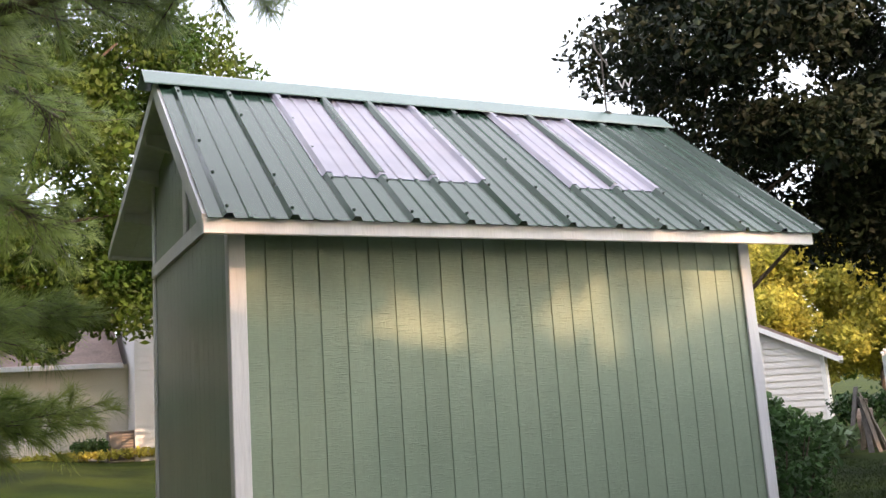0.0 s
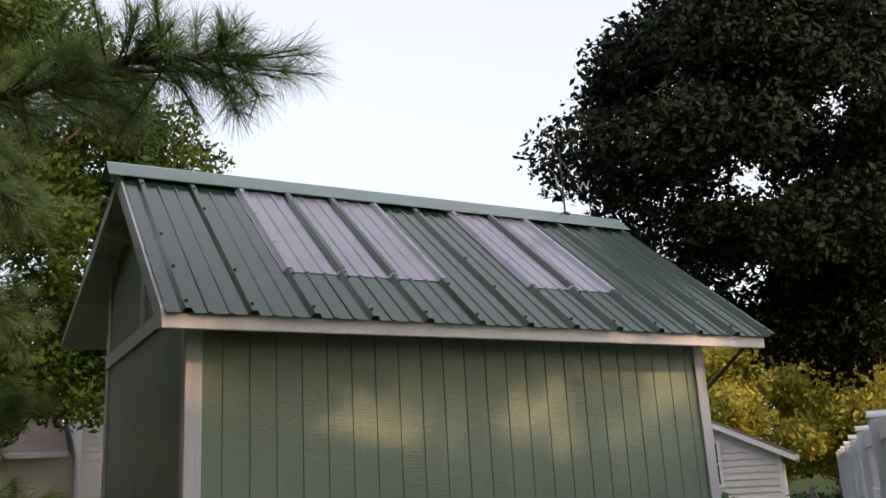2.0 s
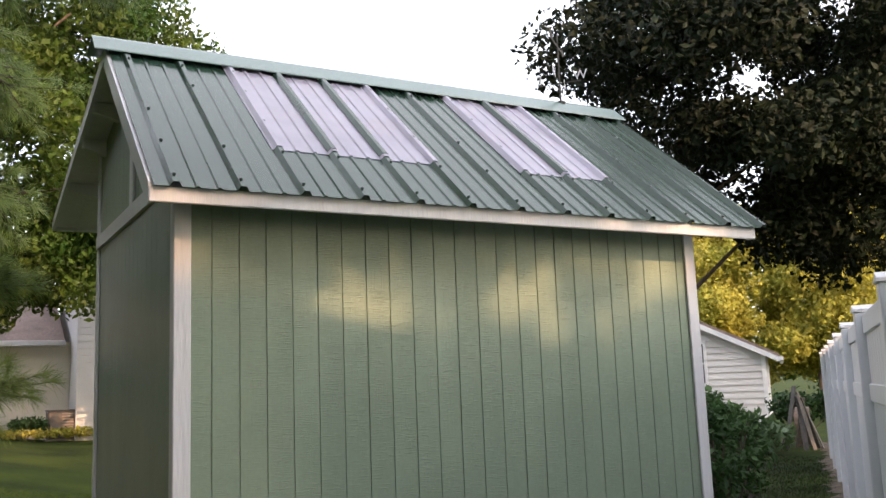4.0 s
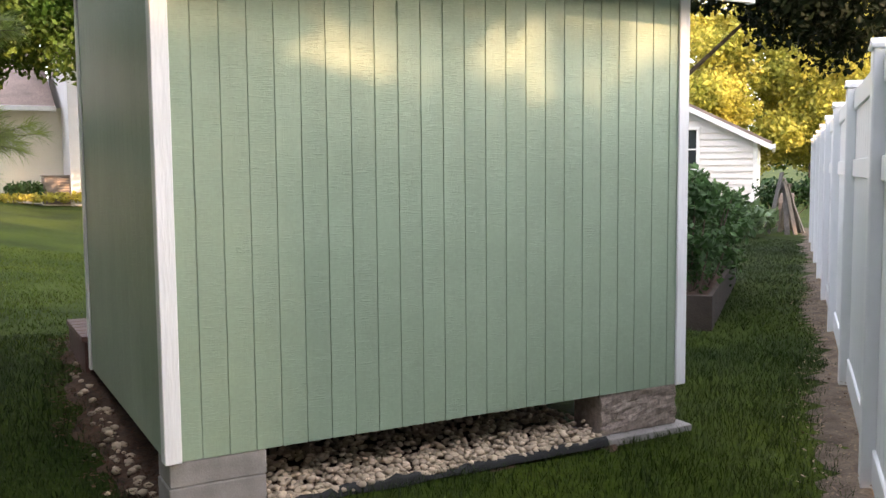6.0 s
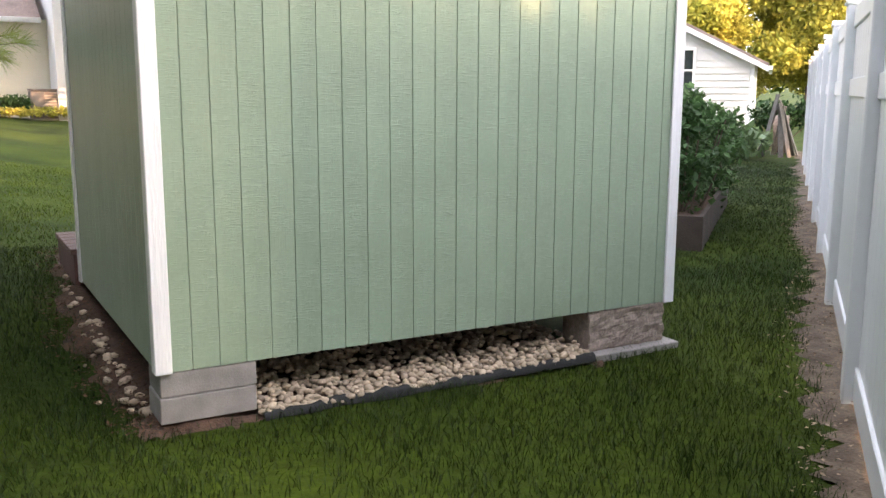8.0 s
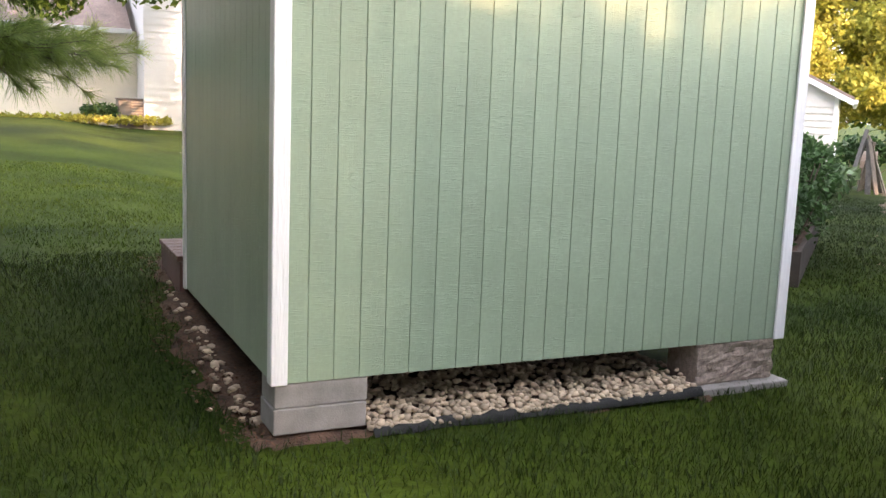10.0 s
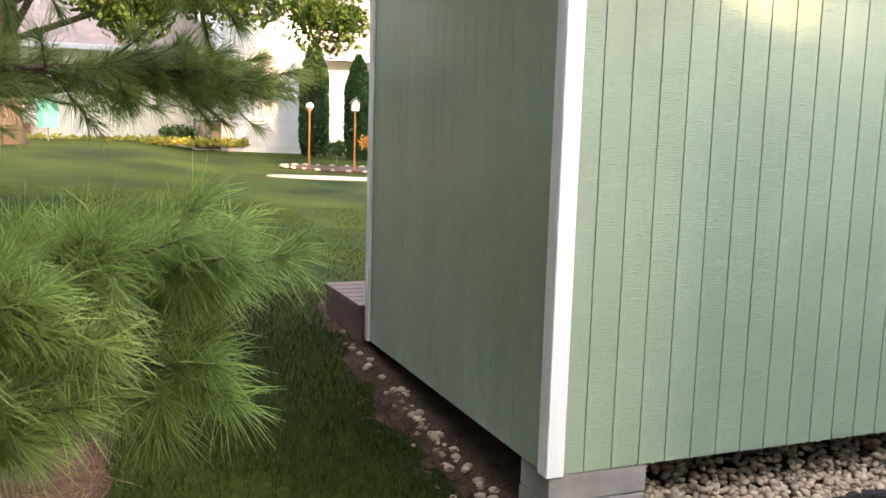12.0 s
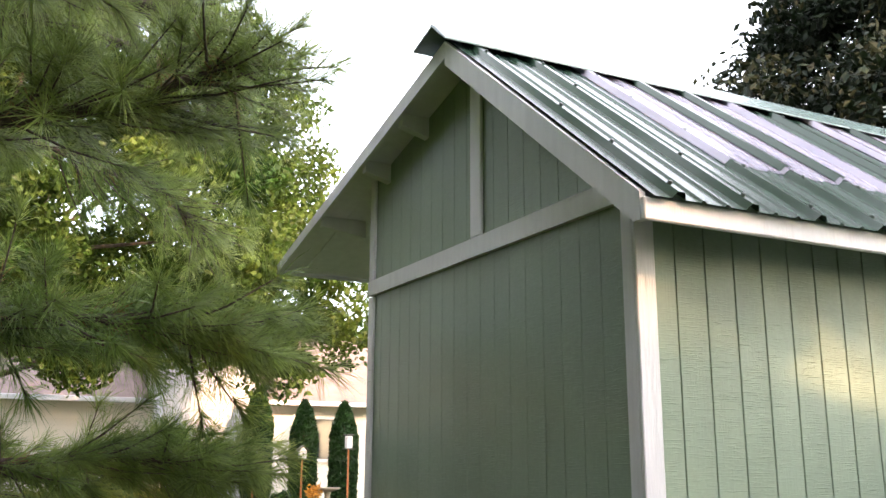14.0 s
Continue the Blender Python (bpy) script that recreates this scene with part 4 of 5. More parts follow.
PINE_LIMBS = (
    ((2.50, (-2.2, 0.9, 2.66), (-1.4, 0.4, 2.76), (-0.65, -0.2, 2.82), (-0.32, -0.46, 2.88), (-0.02, -0.7, 2.84)), 0.030, 74, 0.30, 0.25),
    ((0.85, (-2.2, 0.4, 0.92), (-1.6, -0.1, 0.98), (-1.32, -0.40, 1.00), (-1.12, -0.58, 1.00)), 0.016, 22, 0.2, 0.5),
    ((0.65, (-2.2, 0.5, 0.75), (-1.6, -0.05, 0.80), (-1.38, -0.40, 0.80), (-1.18, -0.58, 0.80)), 0.016, 22, 0.2, 0.5),
    ((0.70, (-2.4, 0.2, 0.80), (-2.0, -0.4, 0.88), (-1.72, -0.65, 0.92), (-1.5, -0.75, 0.95)), 0.016, 18, 0.22, 0.5),
    # height on the trunk, points along the limb; radius, twigs, their reach, where they begin
    ((2.00, (-2.2, 0.95, 2.15), (-1.55, 0.72, 2.36), (-1.2, 0.60, 2.44), (-0.97, 0.46, 2.56)), 0.032, 46, 0.42, 0.2),
    ((0.75, (-2.3, 0.5, 0.85), (-1.75, -0.05, 0.95), (-1.45, -0.40, 0.98), (-1.28, -0.62, 1.02)), 0.018, 26, 0.24, 0.45),
    ((0.55, (-2.5, 0.3, 0.55), (-2.0, -0.25, 0.62), (-1.7, -0.55, 0.70), (-1.55, -0.75, 0.80)), 0.018, 22, 0.26, 0.4),
    ((1.25, (-2.2, 1.35, 1.40), (-1.5, 1.42, 1.46), (-1.1, 1.45, 1.48), (-0.85, 1.46, 1.46)), 0.024, 44, 0.36, 0.25),
    ((1.10, (-2.1, 1.9, 1.30), (-1.3, 2.4, 1.42), (-0.8, 2.65, 1.48), (-0.42, 2.75, 1.50)), 0.024, 34, 0.36, 0.3),
    ((1.60, (-2.2, 1.1, 1.75), (-1.6, 0.9, 1.84), (-1.2, 0.80, 1.86), (-0.92, 0.72, 1.84)), 0.024, 44, 0.36, 0.2),
    ((1.80, (-2.0, 1.6, 1.95), (-1.3, 1.65, 2.02), (-0.9, 1.65, 2.00), (-0.62, 1.66, 1.98)), 0.022, 40, 0.36, 0.25),
    ((2.60, (-2.3, 1.2, 2.85), (-1.7, 1.0, 3.05), (-1.3, 0.9, 3.15), (-1.0, 0.8, 3.2)), 0.028, 48, 0.46, 0.2),
    ((2.90, (-2.4, 0.6, 3.1), (-1.9, 0.1, 3.25), (-1.5, -0.3, 3.3), (-1.1, -0.7, 3.35)), 0.028, 44, 0.46, 0.2),
    ((3.10, (-2.4, 1.7, 3.3), (-1.7, 2.1, 3.5), (-1.2, 2.3, 3.6), (-0.8, 2.4, 3.65)), 0.028, 44, 0.46, 0.2),
    ((3.60, (-2.4, 1.0, 3.8), (-1.7, 0.7, 4.0), (-1.2, 0.5, 4.1)), 0.026, 40, 0.46, 0.2),
    ((2.30, (-2.6, 0.6, 2.4), (-2.2, -0.1, 2.5), (-1.9, -0.6, 2.52), (-1.65, -1.0, 2.5)), 0.026, 40, 0.4, 0.2),
    ((3.00, (-2.2, 2.1, 3.35), (-1.3, 2.8, 3.65), (-0.75, 3.2, 3.7), (-0.42, 3.35, 3.55)), 0.028, 50, 0.46, 0.25),
    ((2.60, (-2.1, 2.2, 2.85), (-1.3, 2.9, 3.0), (-0.85, 3.2, 2.95), (-0.5, 3.35, 2.8)), 0.026, 48, 0.44, 0.25),
    ((2.20, (-2.4, 0.7, 2.5), (-1.9, 0.25, 2.75), (-1.6, 0.0, 2.85), (-1.3, -0.15, 2.9)), 0.026, 44, 0.40, 0.2),
    # next six limbs stand mostly above the view, added to shade the gable
    ((4.20, (-2.2, 1.3, 4.5), (-1.5, 1.3, 4.7), (-0.9, 1.3, 4.75)), 0.026, 44, 0.5, 0.2),
    ((4.40, (-2.5, 0.5, 4.7), (-2.1, -0.2, 4.9), (-1.8, -0.8, 4.9)), 0.026, 40, 0.5, 0.2),
    ((4.30, (-2.4, 2.0, 4.6), (-1.7, 2.6, 4.8), (-1.2, 3.0, 4.9)), 0.026, 40, 0.5, 0.2),
    ((5.20, (-2.3, 1.0, 5.5), (-1.7, 0.7, 5.7), (-1.3, 0.5, 5.75)), 0.024, 36, 0.5, 0.2),
    ((5.40, (-2.4, 1.7, 5.7), (-1.9, 2.1, 5.9), (-1.5, 2.3, 5.9)), 0.024, 34, 0.5, 0.2),
    ((6.20, (-2.5, 1.2, 6.5), (-2.0, 1.1, 6.7)), 0.02, 30, 0.45, 0.2),
    ((1.40, (-2.6, 0.8, 1.5), (-2.2, 0.3, 1.6), (-1.9, 0.0, 1.65)), 0.022, 34, 0.36, 0.2),
)
pine()


# ---- garage ----
def clapboards(parent, u0, u1, z0, z1, course, mat, limit=None, skip=None, depth=0.02):
    """Lapped boards on a wall at local y = 0 that faces -y."""
    k, z = 0, z0
    while z < z1 - 0.02:
        top = min(z + course, z1)
        spans = [(u0, u1)]
        if limit:
            a, b = limit(z + course * 0.5)
            spans = [(max(u0, a), min(u1, b))]
        if skip:
            s0, s1, h0, h1 = skip
            if h0 < z + course * 0.5 < h1:
                spans = [(spans[0][0], s0), (s1, spans[0][1])]
        for a, b in spans:
            if b - a > 0.05:
                bm = bmesh.new()
                prism(bm, [(0.0, z), (-depth, z), (-0.004, top + 0.01), (0.0, top + 0.01)], "x", a, b)
                part("clapboard", bm, mat, parent)
        z += course


def window_unit(parent, u0, u1, z0, z1, y=-0.03, mullions=True):
    win = slab("window", (u0 + 0.05, u1 - 0.05, y + 0.012, y + 0.03, z0 + 0.05, z1 - 0.05), M_GLASS, parent, "dark window pane", 0)
    for d in ((u0, u1, z1 - 0.09, z1), (u0, u1, z0, z0 + 0.09), (u0, u0 + 0.09, z0 + 0.091, z1 - 0.091), (u1 - 0.09, u1, z0 + 0.091, z1 - 0.091)):
        slab("frame", (d[0], d[1], y - 0.03, y + 0.035, d[2], d[3]), M_TRIM, win, "white window frame", 0.004)
    if mullions:
        m = (z0 + z1) / 2
        slab("mullion", (u0 + 0.091, u1 - 0.091, y - 0.012, y + 0.011, m - 0.025, m + 0.025), M_TRIM, win, "", 0)
        m = (u0 + u1) / 2
        slab("mullion", (m - 0.012, m + 0.012, y - 0.011, y + 0.010, z0 + 0.091, z1 - 0.091), M_TRIM, win, "", 0)


def garage():
    turn = math.degrees(math.atan2(-0.752, 0.659))
    g = thing("garage", "white clapboard garage with a low gable roof", "garage", (21.4, 16.7, -0.22), turn)
    w, h, deep = 7.0, 2.42, 7.0
    rise = 0.5 * w / 2
    wall = part("wall", mesh_of("wall", (lambda bm: (prism(bm, [(-w, 0), (0, 0), (0, h), (-w / 2, h + rise), (-w, h)], "y", 0.0, deep), bm)[1])(bmesh.new()), M_CLAP), None, g, "white lapped siding")
    clapboards(wall, -w, -0.12, 0.0, h + rise - 0.1, 0.2, M_CLAP, lambda z: (-w, -0.1) if z < h else (-w + (z - h) / 0.5, -(z - h) / 0.5), (-2.75, -1.72, 1.4, 2.8), 0.05)
    slab("corner_board", (-0.115, 0.012, -0.045, 0.10, 0.0, h), M_TRIM, g)
    window_unit(g, -2.75, -1.72, 1.4, 2.8, -0.05)
    for s in (1, -1):
        bm = bmesh.new()
        e = 0.42
        ax = (0 + e) if s == 1 else (-w - e)
        z = h - e * 0.5
        prism(bm, [(ax, z), (ax, z + 0.09), (-w / 2, h + rise + 0.09), (-w / 2, h + rise)], "y", -0.35, deep + 0.3)
        part("roof", bm, M_SHINGLE, g, "dark shingle roof")
        bm = bmesh.new()
        prism(bm, [(ax, z - 0.17), (ax, z - 0.005), (-w / 2, h + rise - 0.005), (-w / 2, h + rise - 0.17)], "y", -0.375, -0.35)
        part("rake_board", bm, M_TRIM, g, "white rake board")
    slab("gutter", (0.42, 0.53, -0.37, deep, h - 0.33, h - 0.20), M_TRIM, g, "white gutter")


garage()


# ---- house behind ----
def house():
    z = 0.58
    h = thing("house", "cream and white single-storey house lit by low sun", "house", (0, 24.6, z))
    wall = slab("wall", (-14.0, 4.72, 0.0, 8.0, -0.3, 2.55), M_HOUSE, h, "cream siding with warm sunlight raised into its colour", 0)
    clapboards(wall, -14.0, 2.35, 0.0, 2.5, 0.2, M_HOUSE, None, (-7.4, -3.0, 0.1, 2.2))
    for u in (-7.4, -5.9, -4.4):
        window_unit(h, u, u + 1.4, 0.1, 2.2, -0.03, False)
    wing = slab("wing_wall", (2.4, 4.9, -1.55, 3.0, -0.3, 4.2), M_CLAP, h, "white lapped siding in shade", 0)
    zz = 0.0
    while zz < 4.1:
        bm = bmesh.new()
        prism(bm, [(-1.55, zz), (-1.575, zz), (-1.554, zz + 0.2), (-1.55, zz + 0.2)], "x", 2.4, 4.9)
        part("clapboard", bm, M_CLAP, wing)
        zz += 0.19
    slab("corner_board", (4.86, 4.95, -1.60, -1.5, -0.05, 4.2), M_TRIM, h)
    right = slab("wall", (4.95, 16.0, -0.6, 7.0, -0.3, 2.6), M_HOUSE, h, "cream siding with warm sunlight raised into its colour", 0)
    for u in (6.6, 9.0):
        window_unit(h, u, u + 0.9, 0.9, 2.2, -0.64, False)
    bm = bmesh.new()
    prism(bm, [(-0.55, 2.42), (-0.55, 2.56), (4.0, 4.9), (8.5, 2.56), (8.5, 2.42), (4.0, 4.75)], "x", -14.5, 2.2)
    part("roof", bm, M_SHINGLE, h, "brown shingle roof")
    slab("gutter", (-14.5, 2.2, -0.68, -0.56, 2.42, 2.56), M_TRIM, h, "white gutter", 0.01)
    bm = bmesh.new()
    prism(bm, [(-1.1, 2.45), (-1.1, 2.60), (3.5, 5.0), (8.0, 2.6), (8.0, 2.45), (3.5, 4.85)], "x", 4.96, 16.5)
    part("roof", bm, M_SHINGLE, h, "brown shingle roof")
    slab("gutter", (4.97, 16.5, -1.22, -1.11, 2.46, 2.59), M_TRIM, h, "white gutter", 0.01)
    bm = bmesh.new()
    prism(bm, [(2.0, 4.1), (2.0, 4.25), (3.65, 5.2), (5.3, 4.25), (5.3, 4.1), (3.65, 5.05)], "y", -1.9, 3.4)
    part("roof", bm, M_SHINGLE, h, "brown shingle roof")


house()


def condenser():
    x, y = 2.1, 23.55
    z = height(x, y)
    a = thing("air_conditioner", "grey-brown louvred air conditioner unit beside the house", "air conditioner", (x, y, z))
    slab("base", (-0.42, 0.42, -0.40, 0.40, -0.04, 0.04), M_PAVE, a)
    slab("cabinet", (-0.36, 0.36, -0.34, 0.34, 0.041, 0.78), M_ACMETAL, a, "dark louvred cabinet", 0.03)
    slab("top", (-0.38, 0.38, -0.36, 0.36, 0.781, 0.82), M_ACMETAL, a, "", 0.01)
    for i in range(9):
        slab("louvre", (-0.02, 0.34, -0.362, -0.341, 0.10 + i * 0.075, 0.135 + i * 0.075), M_ACFIN, a, "", 0.004)
    for i in range(9):
        slab("louvre", (0.361, 0.38, -0.33, 0.33, 0.10 + i * 0.075, 0.135 + i * 0.075), M_ACFIN, a, "", 0.004)


condenser()
bush("hedge", [(1.0 + 0.28 * i, 23.3, 0.85 + 0.05 * (i % 2), 0.27, 0.9) for i in range(3)], 5200, 0.05, M_BUSH, "clipped green hedge beside the air conditioner", "hedge")
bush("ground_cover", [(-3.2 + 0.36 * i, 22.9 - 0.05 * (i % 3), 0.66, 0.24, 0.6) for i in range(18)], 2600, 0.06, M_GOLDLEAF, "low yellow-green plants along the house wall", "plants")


def garden_stake(x, y, tall, top):
    z = height(x, y)
    kinds = {"globe": ("copper garden stake with a silvery globe on top", "garden ornament"), "birdhouse": ("small white birdhouse on a copper pole", "birdhouse"),
             "feeder": ("tall white bird feeder on a copper pole", "bird feeder")}
    p = thing("garden_stake" if top == "globe" else top if top == "birdhouse" else "bird_feeder", *kinds[top], (x, y, z))
    bm = bmesh.new()
    tube(bm, [(0, 0, -0.05), (0, 0, tall)], [0.024, 0.020], 8)
    part("pole", bm, M_COPPER, p)
    if top == "globe":
        bm = bmesh.new()
        bmesh.ops.create_uvsphere(bm, u_segments=12, v_segments=8, radius=0.095, matrix=Matrix.Translation((0, 0, tall + 0.08)))
        part("globe", bm, M_GLOBE, p, "silvery globe", True)
        bm = bmesh.new()
        tube(bm, [(0, 0, tall - 0.02), (0, 0, tall + 0.01)], [0.05, 0.04], 8)
        part("collar", bm, M_COPPER, p)
    elif top == "birdhouse":
        slab("box", (-0.075, 0.075, -0.075, 0.075, tall, tall + 0.17), M_TRIM, p, "white box", 0.006)
        for k in (1, -1):
            bm = bmesh.new()
            prism(bm, [(0.0, tall + 0.26), (k * 0.12, tall + 0.155), (k * 0.12, tall + 0.17), (0.0, tall + 0.278)], "y", -0.11, 0.10)
            part("roof_board", bm, M_GREYWOOD, p)
        bm = bmesh.new()
        prism(bm, [(-0.074, tall + 0.171), (0.074, tall + 0.171), (0.0, tall + 0.25)], "y", -0.074, 0.074)
        part("gable", bm, M_TRIM, p)
        # solid black disc on the box paints the dark inside of the hole
        bm = bmesh.new()
        tube(bm, [(0, -0.0755, tall + 0.1), (0, -0.08, tall + 0.1)], [0.022, 0.022], 10)
        part("entrance", bm, M_FABRIC, p, "black disc standing in for the shaded round hole")
    else:
        slab("tube", (-0.07, 0.07, -0.07, 0.07, tall, tall + 0.26), M_TRIM, p, "white hopper", 0.02)
        slab("tray", (-0.11, 0.11, -0.11, 0.11, tall - 0.02, tall - 0.001), M_GREYWOOD, p, "", 0.004)
        slab("lid", (-0.09, 0.09, -0.09, 0.09, tall + 0.261, tall + 0.30), M_GREYWOOD, p, "", 0.01)


garden_stake(3.55, 17.8, 1.30, "globe")
garden_stake(4.46, 17.3, 1.36, "birdhouse")
garden_stake(5.39, 17.0, 1.62, "feeder")


def bird_bath(x, y):
    b = thing("bird_bath", "pale stone pedestal bird bath in the flower bed", "bird bath", (x, y, height(x, y)))
    bm = bmesh.new()
    tube(bm, [(0, 0, -0.02), (0, 0, 0.06), (0, 0, 0.12), (0, 0, 0.62), (0, 0, 0.70)], [0.16, 0.15, 0.075, 0.06, 0.09], 14)
    part("pedestal", bm, M_PAVE, b, "", True)
    bm = bmesh.new()
    tube(bm, [(0, 0, 0.70), (0, 0, 0.74), (0, 0, 0.78), (0, 0, 0.765)], [0.10, 0.25, 0.28, 0.22], 18)
    part("basin", bm, M_PAVE, b, "shallow basin", True)


bird_bath(5.05, 17.3)
bush("ornamental_grass", [(4.15, 17.6, 0.72, 0.24, 0.7), (4.0, 17.5, 0.68, 0.18, 0.7)], 4000, 0.07, M_CEDAR, "dark spiky plant in the flower bed", "plant")
edging = thing("bed_edging", "pale rounded stones laid round the flower bed", "stones")
for i in range(26):
    a = 2 * math.pi * i / 26
    px, py = 4.4 + 1.5 * math.cos(a), 17.6 + 0.7 * math.sin(a)
    r = 0.06 + 0.03 * noise.noise((i * 1.7, 0.3, 2.0))
    part("stone", PEBBLES[i % 6], M_STONE, edging).matrix_world = Matrix.LocRotScale((px, py, height(px, py) + 0.05), Euler((0, 0, i * 1.3)), (r * 1.3, r, r))
bush("flowering_plant", [(4.75, 17.2, 0.85, 0.2, 1.0)], 3500, 0.05, M_FLOWER, "orange flowering plant in the bed", "plant")


def patch(name, x, y, rx, ry, mat, label, category, lift=0.03):
    bm = bmesh.new()
    ring, base = [], []
    for i in range(28):
        a = 2 * math.pi * i / 28
        k = 1 + 0.12 * noise.noise((math.cos(a) * 1.5, math.sin(a) * 1.5, x))
        px, py = x + rx * k * math.cos(a), y + ry * k * math.sin(a)
        ring.append(bm.verts.new((px, py, height(px, py) + lift)))
        base.append(bm.verts.new((px * 1.0, py, height(px, py) - 0.05)))
    bm.faces.new(ring)
    for i in range(28):
        bm.faces.new((base[i], base[(i + 1) % 28], ring[(i + 1) % 28], ring[i]))
    tagged(part(name, bm, mat, None, label), "", category)


patch("stone_path", 3.6, 15.6, 1.5, 0.42, M_PAVE, "pale gravel patch in the lawn", "path", 0.015)
patch("flower_bed", 4.4, 17.6, 1.5, 0.7, M_SOIL, "brown mulched flower bed", "flower bed", 0.05)
slab_ob = slab("stone_slab", (-3.1, -2.0, 15.4, 15.9, 0.40, 0.50), M_PAVE, None, "pale flat stone slab lying on the lawn", 0.02)
tagged(slab_ob, "", "slab")


def steps():
    s = thing("brick_steps", "red brick steps in front of the house door", "steps", (-3.6, 23.6, 0.55))
    for i in range(3):
        slab("step", (-1.4, 1.2, -0.6 + 0.3 * i, 0.9, 0.16 * i + 0.002 * (i > 0), 0.16 * (i + 1)), M_BRICK, s, "", 0.01)


steps()


def umbrella():
    x, y = -1.9, 20.9
    u = thing("patio_umbrella", "folded teal patio umbrella on a thin pole", "umbrella", (x, y, height(x, y)))
    bm = bmesh.new()
    tube(bm, [(0, 0, -0.02), (0, 0, 1.5)], [0.02, 0.018])
    part("pole", bm, M_ACMETAL, u)
    bm = bmesh.new()
    rings = []
    for z, r in ((0.32, 0.20), (0.5, 0.23), (0.8, 0.21), (1.15, 0.13), (1.45, 0.03)):
        rings.append([bm.verts.new(((r + 0.04 * (s % 2)) * math.cos(s * 0.3927), (r + 0.04 * (s % 2)) * math.sin(s * 0.3927), z)) for s in range(16)])
    for a, b in zip(rings, rings[1:]):
        for s in range(16):
            bm.faces.new((a[s], a[(s + 1) % 16], b[(s + 1) % 16], b[s]))
    bm.faces.new(rings[-1])
    part("canopy", bm, M_TEAL, u, "folded teal cloth")


umbrella()


# ---- garden strip between shed and fence ----
def raised_bed():
    b = thing("raised_bed", "weathered dark timber raised garden bed", "garden bed", (4.62, 1.96, -0.02), 40.2)
    slab("plank", (0, 3.2, -0.04, 0.0, 0.0, 0.28), M_BEDWOOD, b)
    slab("plank", (0, 3.2, 1.2, 1.24, 0.0, 0.28), M_BEDWOOD, b)
    slab("plank", (-0.04, 0.0, -0.04, 1.24, 0.0, 0.28), M_BEDWOOD, b)
    slab("plank", (3.2, 3.24, -0.04, 1.24, 0.0, 0.28), M_BEDWOOD, b)
    slab("soil", (0.002, 3.198, 0.002, 1.198, 0.0, 0.24), M_SOIL, b, "dark garden soil", 0)


raised_bed()
for k, (u, v, tall) in enumerate(((0.28, 0.22, 1.1), (0.75, 0.25, 1.2), (1.3, 0.3, 1.15), (1.9, 0.3, 1.1), (2.6, 0.3, 1.0), (0.5, 0.75, 1.2), (1.6, 0.8, 1.1))):
    c, s = math.cos(radians(40.2)), math.sin(radians(40.2))
    x, y = 4.83 + u * c - v * s, 2.12 + u * s + v * c
    q = random.Random(k)
    blobs = [(x, y, 0.45, 0.30, 0.9)] + [(x + q.uniform(-0.32, 0.32), y + q.uniform(-0.32, 0.32), 0.25 + (tall - 0.2) * q.random(), 0.19 * q.uniform(0.6, 1.2), 0.85) for _ in range(14)]
    bush("tomato_plant", blobs, 3600, 0.035, M_BUSH, "tall bushy tomato plant in the raised bed", "plant")
hx, hy = 12.6, 8.9
bush("hosta", [(hx, hy, 0.3, 0.5, 0.8), (hx + 0.5, hy + 0.5, 0.3, 0.5, 0.8), (hx - 0.2, hy + 0.5, 0.3, 0.5, 0.8)], 700, 0.11, M_HOSTA, "broad-leaved hosta clump beside the path", "plant")


def board_stack():
    x, y = 13.9, 9.2
    z = height(x, y)
    s = thing("board_tepee", "grey weathered boards leaning together like a tent", "boards", (x, y, z), 41)
    q = random.Random(2)
    for i in range(8):
        a = 6.283 * i / 8 + q.uniform(-0.2, 0.2)
        foot = Vector((0.42 * math.cos(a), 0.40 * math.sin(a), -0.02))
        head = Vector((q.uniform(-0.1, 0.1), q.uniform(-0.1, 0.1), 1.12 * q.uniform(0.85, 1.08)))
        bm = bmesh.new()
        box(bm, -0.05, 0.05, -0.012, 0.012, 0, (head - foot).length, bevel=0.004)
        ob = part("board", bm, M_GREYWOOD, s)
        ob.matrix_local = Matrix.Translation(foot) @ (head - foot).to_track_quat("Z", "Y").to_matrix().to_4x4()
    bm = bmesh.new()
    bmesh.ops.create_cone(bm, cap_ends=True, segments=18, radius1=0.38, radius2=0.38, depth=0.3, matrix=Matrix.Translation((0.75, -0.05, 0.40)) @ Matrix.Rotation(math.pi / 2, 4, "X"))
    tagged(part("barrel", bm, M_DARKWOOD, s, "dark round tub behind the boards"))


board_stack()
bush("dry_shrub", [(14.6 + 0.3 * i, 10.2 - 0.2 * i, 0.75, 0.36, 1.1) for i in range(4)], 2200, 0.06, M_CEDAR, "dark shrub behind the leaning boards")


# ---- unseen house and trees added to shade the walk and the shed ----
def sun_blocker_house():
    """An unseen gabled house, added so its roof slope shapes the sun band on the shed."""
    h = thing("unseen_blocker_house", "unseen gabled house added behind the walk to cut the sun", "house", (0, -11.0, 0.0))
    slab("wall", (-9.0, 3.0, -9.0, 0.0, -0.1, 5.95), M_HOUSE, h, "plain siding", 0)
    bm = bmesh.new()
    prism(bm, [(3.25, 5.92), (3.25, 6.067), (-3.0, 7.286), (-9.5, 6.02), (-9.5, 5.87), (-3.0, 7.14)], "y", -9.5, 0.4)
    part("roof", bm, M_SHINGLE, h, "brown shingle roof")


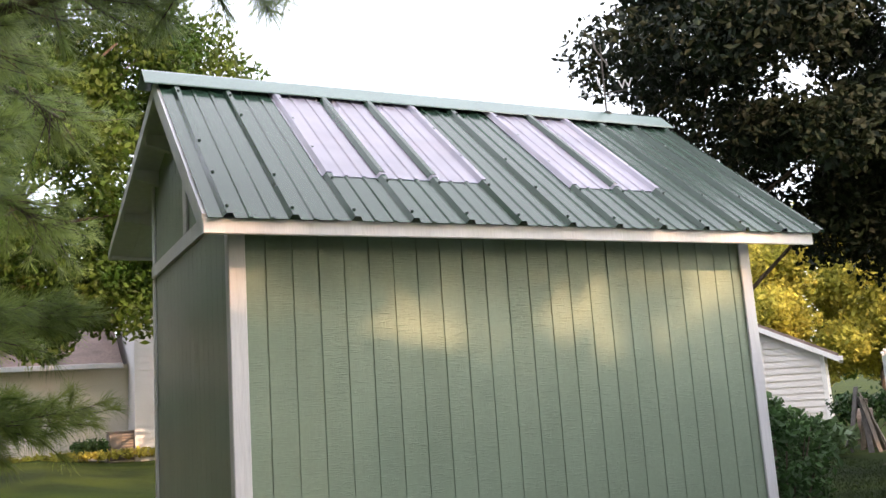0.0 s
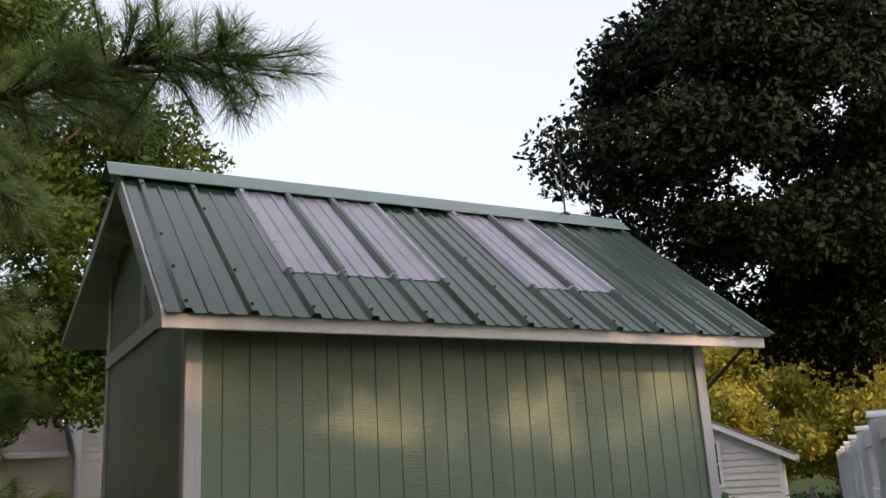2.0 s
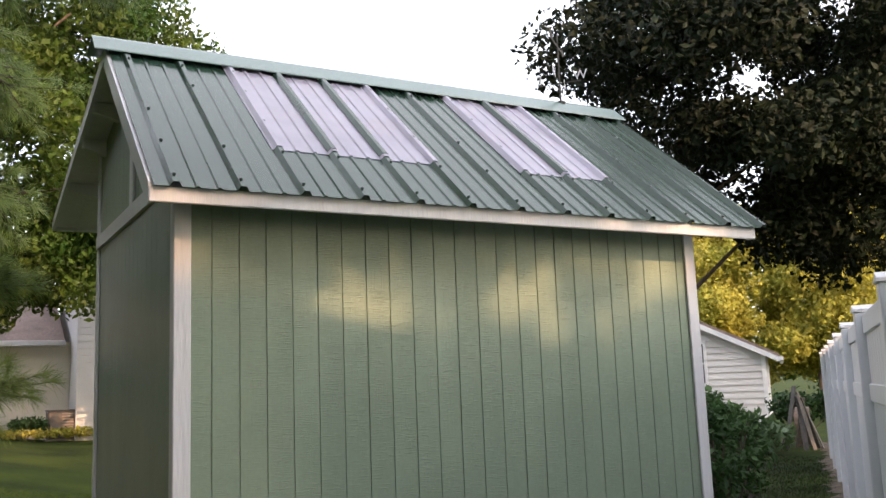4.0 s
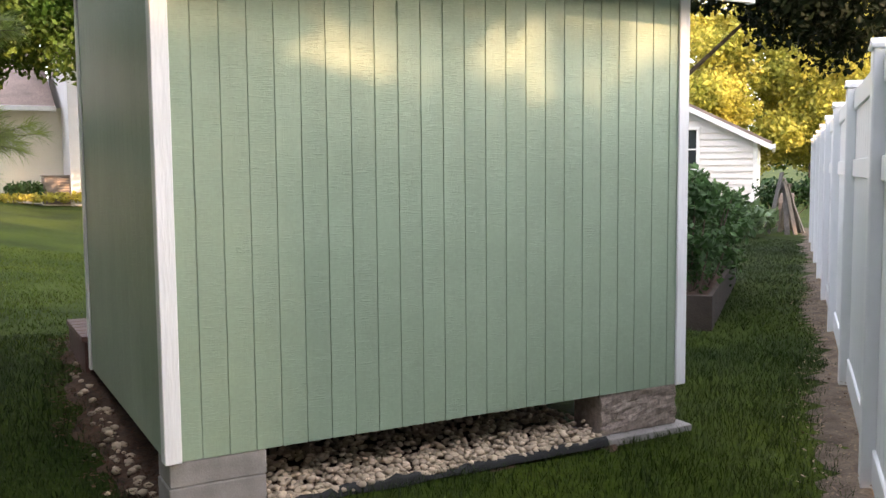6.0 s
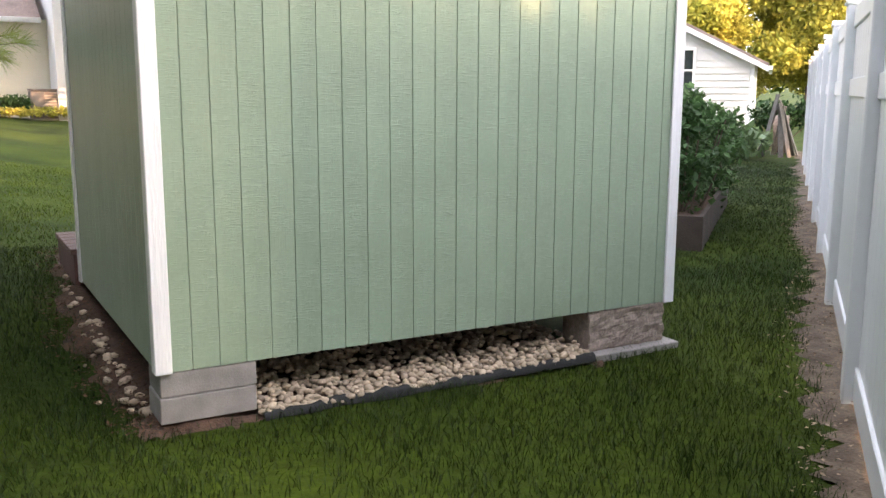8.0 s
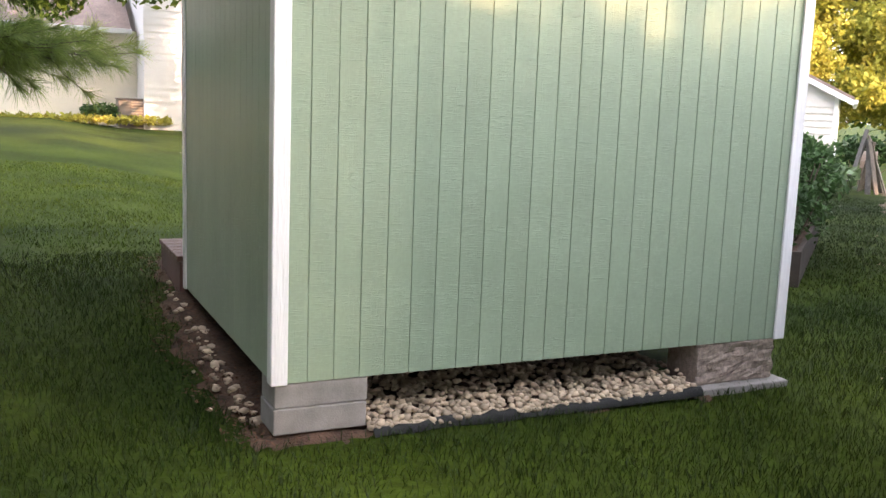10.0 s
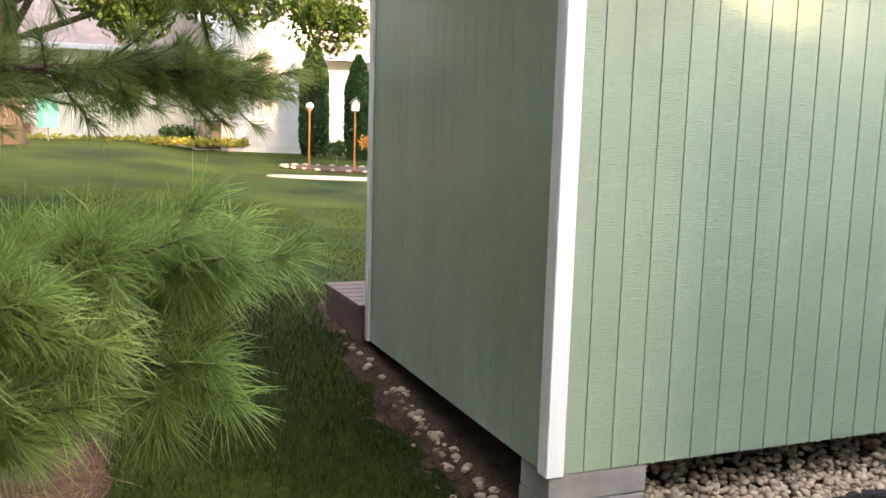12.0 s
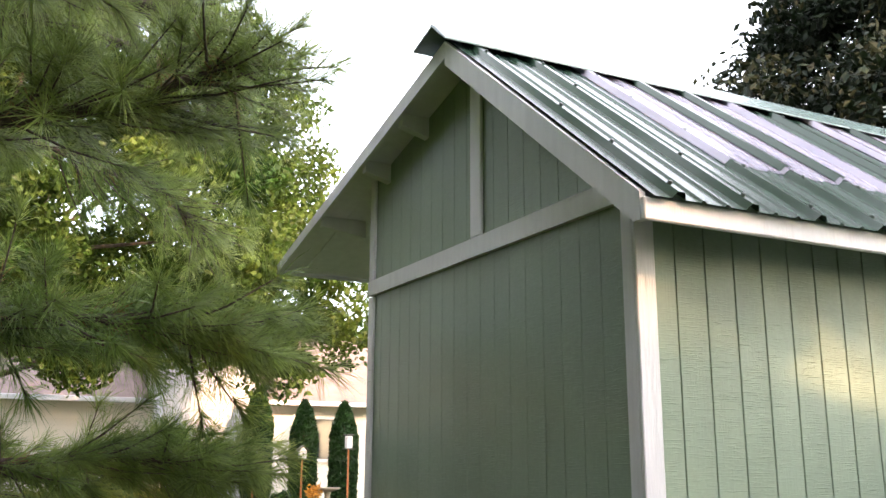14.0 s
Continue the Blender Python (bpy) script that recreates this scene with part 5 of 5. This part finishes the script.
def layers(x0, x1, y0, y1, z0, z1, r, seed):
    """Clumps in level layers, for an unseen crown whose straight lower edge cuts the sun."""
    q = random.Random(seed)
    out, z = [], z0 + 0.75 * r
    while z < z1:
        x = x0
        while x < x1:
            out.append((x, q.uniform(y0, y1), z + q.uniform(-0.04, 0.06), r * q.uniform(0.85, 1.05), 0.75))
            x += r * 0.75
        z += r
    return out


sun_blocker_house()
# unseen crowns, placed along the sun's rays to cut and dim it
tree("sun_blocker_tree", (6.6, -13.2, 0.0), (6.4, -13.2, 5.0), 0.25, clumps((7.4, -13.0, 5.4), (2.1, 1.4, 3.4), 60, 0.8, 58) + layers(3.25, 5.6, -13.4, -12.6, 5.2, 6.8, 0.4, 59), 800, 0.12, M_MAPLE, "unseen tree added to soften and end the sun band")
tree("sun_blocker_tree", (6.9, -9.4, 0.0), (6.5, -9.4, 6.4), 0.24, layers(-1.6, 6.6, -9.8, -9.1, 5.88, 8.0, 0.42, 60), 520, 0.11, M_MAPLE, "unseen tree with a level crown added to shade the fascia and roof")
tree("sun_blocker_tree", (10.6, -20.2, 0.0), (9.6, -20.2, 10.5), 0.36, layers(0.8, 11.0, -21.0, -19.4, 10.75, 14.4, 0.9, 61), 200, 0.2, M_MAPLE, "unseen tall tree added to shade the lawn")
tree("sun_blocker_tree", (12.0, -30.0, 0.0), (9.8, -30.0, 12.0), 0.36, layers(3.6, 11.5, -31.0, -29.0, 12.2, 16.2, 0.8, 62), 22, 0.2, M_MAPLE, "unseen sparse tall tree added to dim the sun band")
# out of view, added to keep the sun off the garage
for k, (x, y) in enumerate(((24.5, -4.0), (19.0, -5.5), (28.5, -1.0))):
    tree("sun_blocker_tree", (x, y, 0.0), (x, y, 7.0), 0.35, clumps((x, y, 9.0), (3.4, 3.0, 5.2), 90, 1.1, 70 + k), 260, 0.18, M_MAPLE, "unseen tall tree added to shade the garage")
# evergreen row out of view, added to block sky light from the gable wall
for i, (x, y) in enumerate(((-5.8, -7.8), (-6.4, -5.2), (-6.0, -2.4), (-6.2, 0.4), (-6.4, 3.2), (-6.8, 6.2), (-8.2, 9.4))):
    tree("unseen_spruce", (x, y, -0.05), (x, y, 8.5), 0.2, clumps((x, y, 3.6), (1.9, 1.9, 3.8), 64, 0.85, 80 + i) + clumps((x, y, 8.0), (1.2, 1.2, 2.6), 24, 0.7, 90 + i), 420, 0.12, M_CEDAR, "unseen dense evergreen added to darken the shed's side wall")
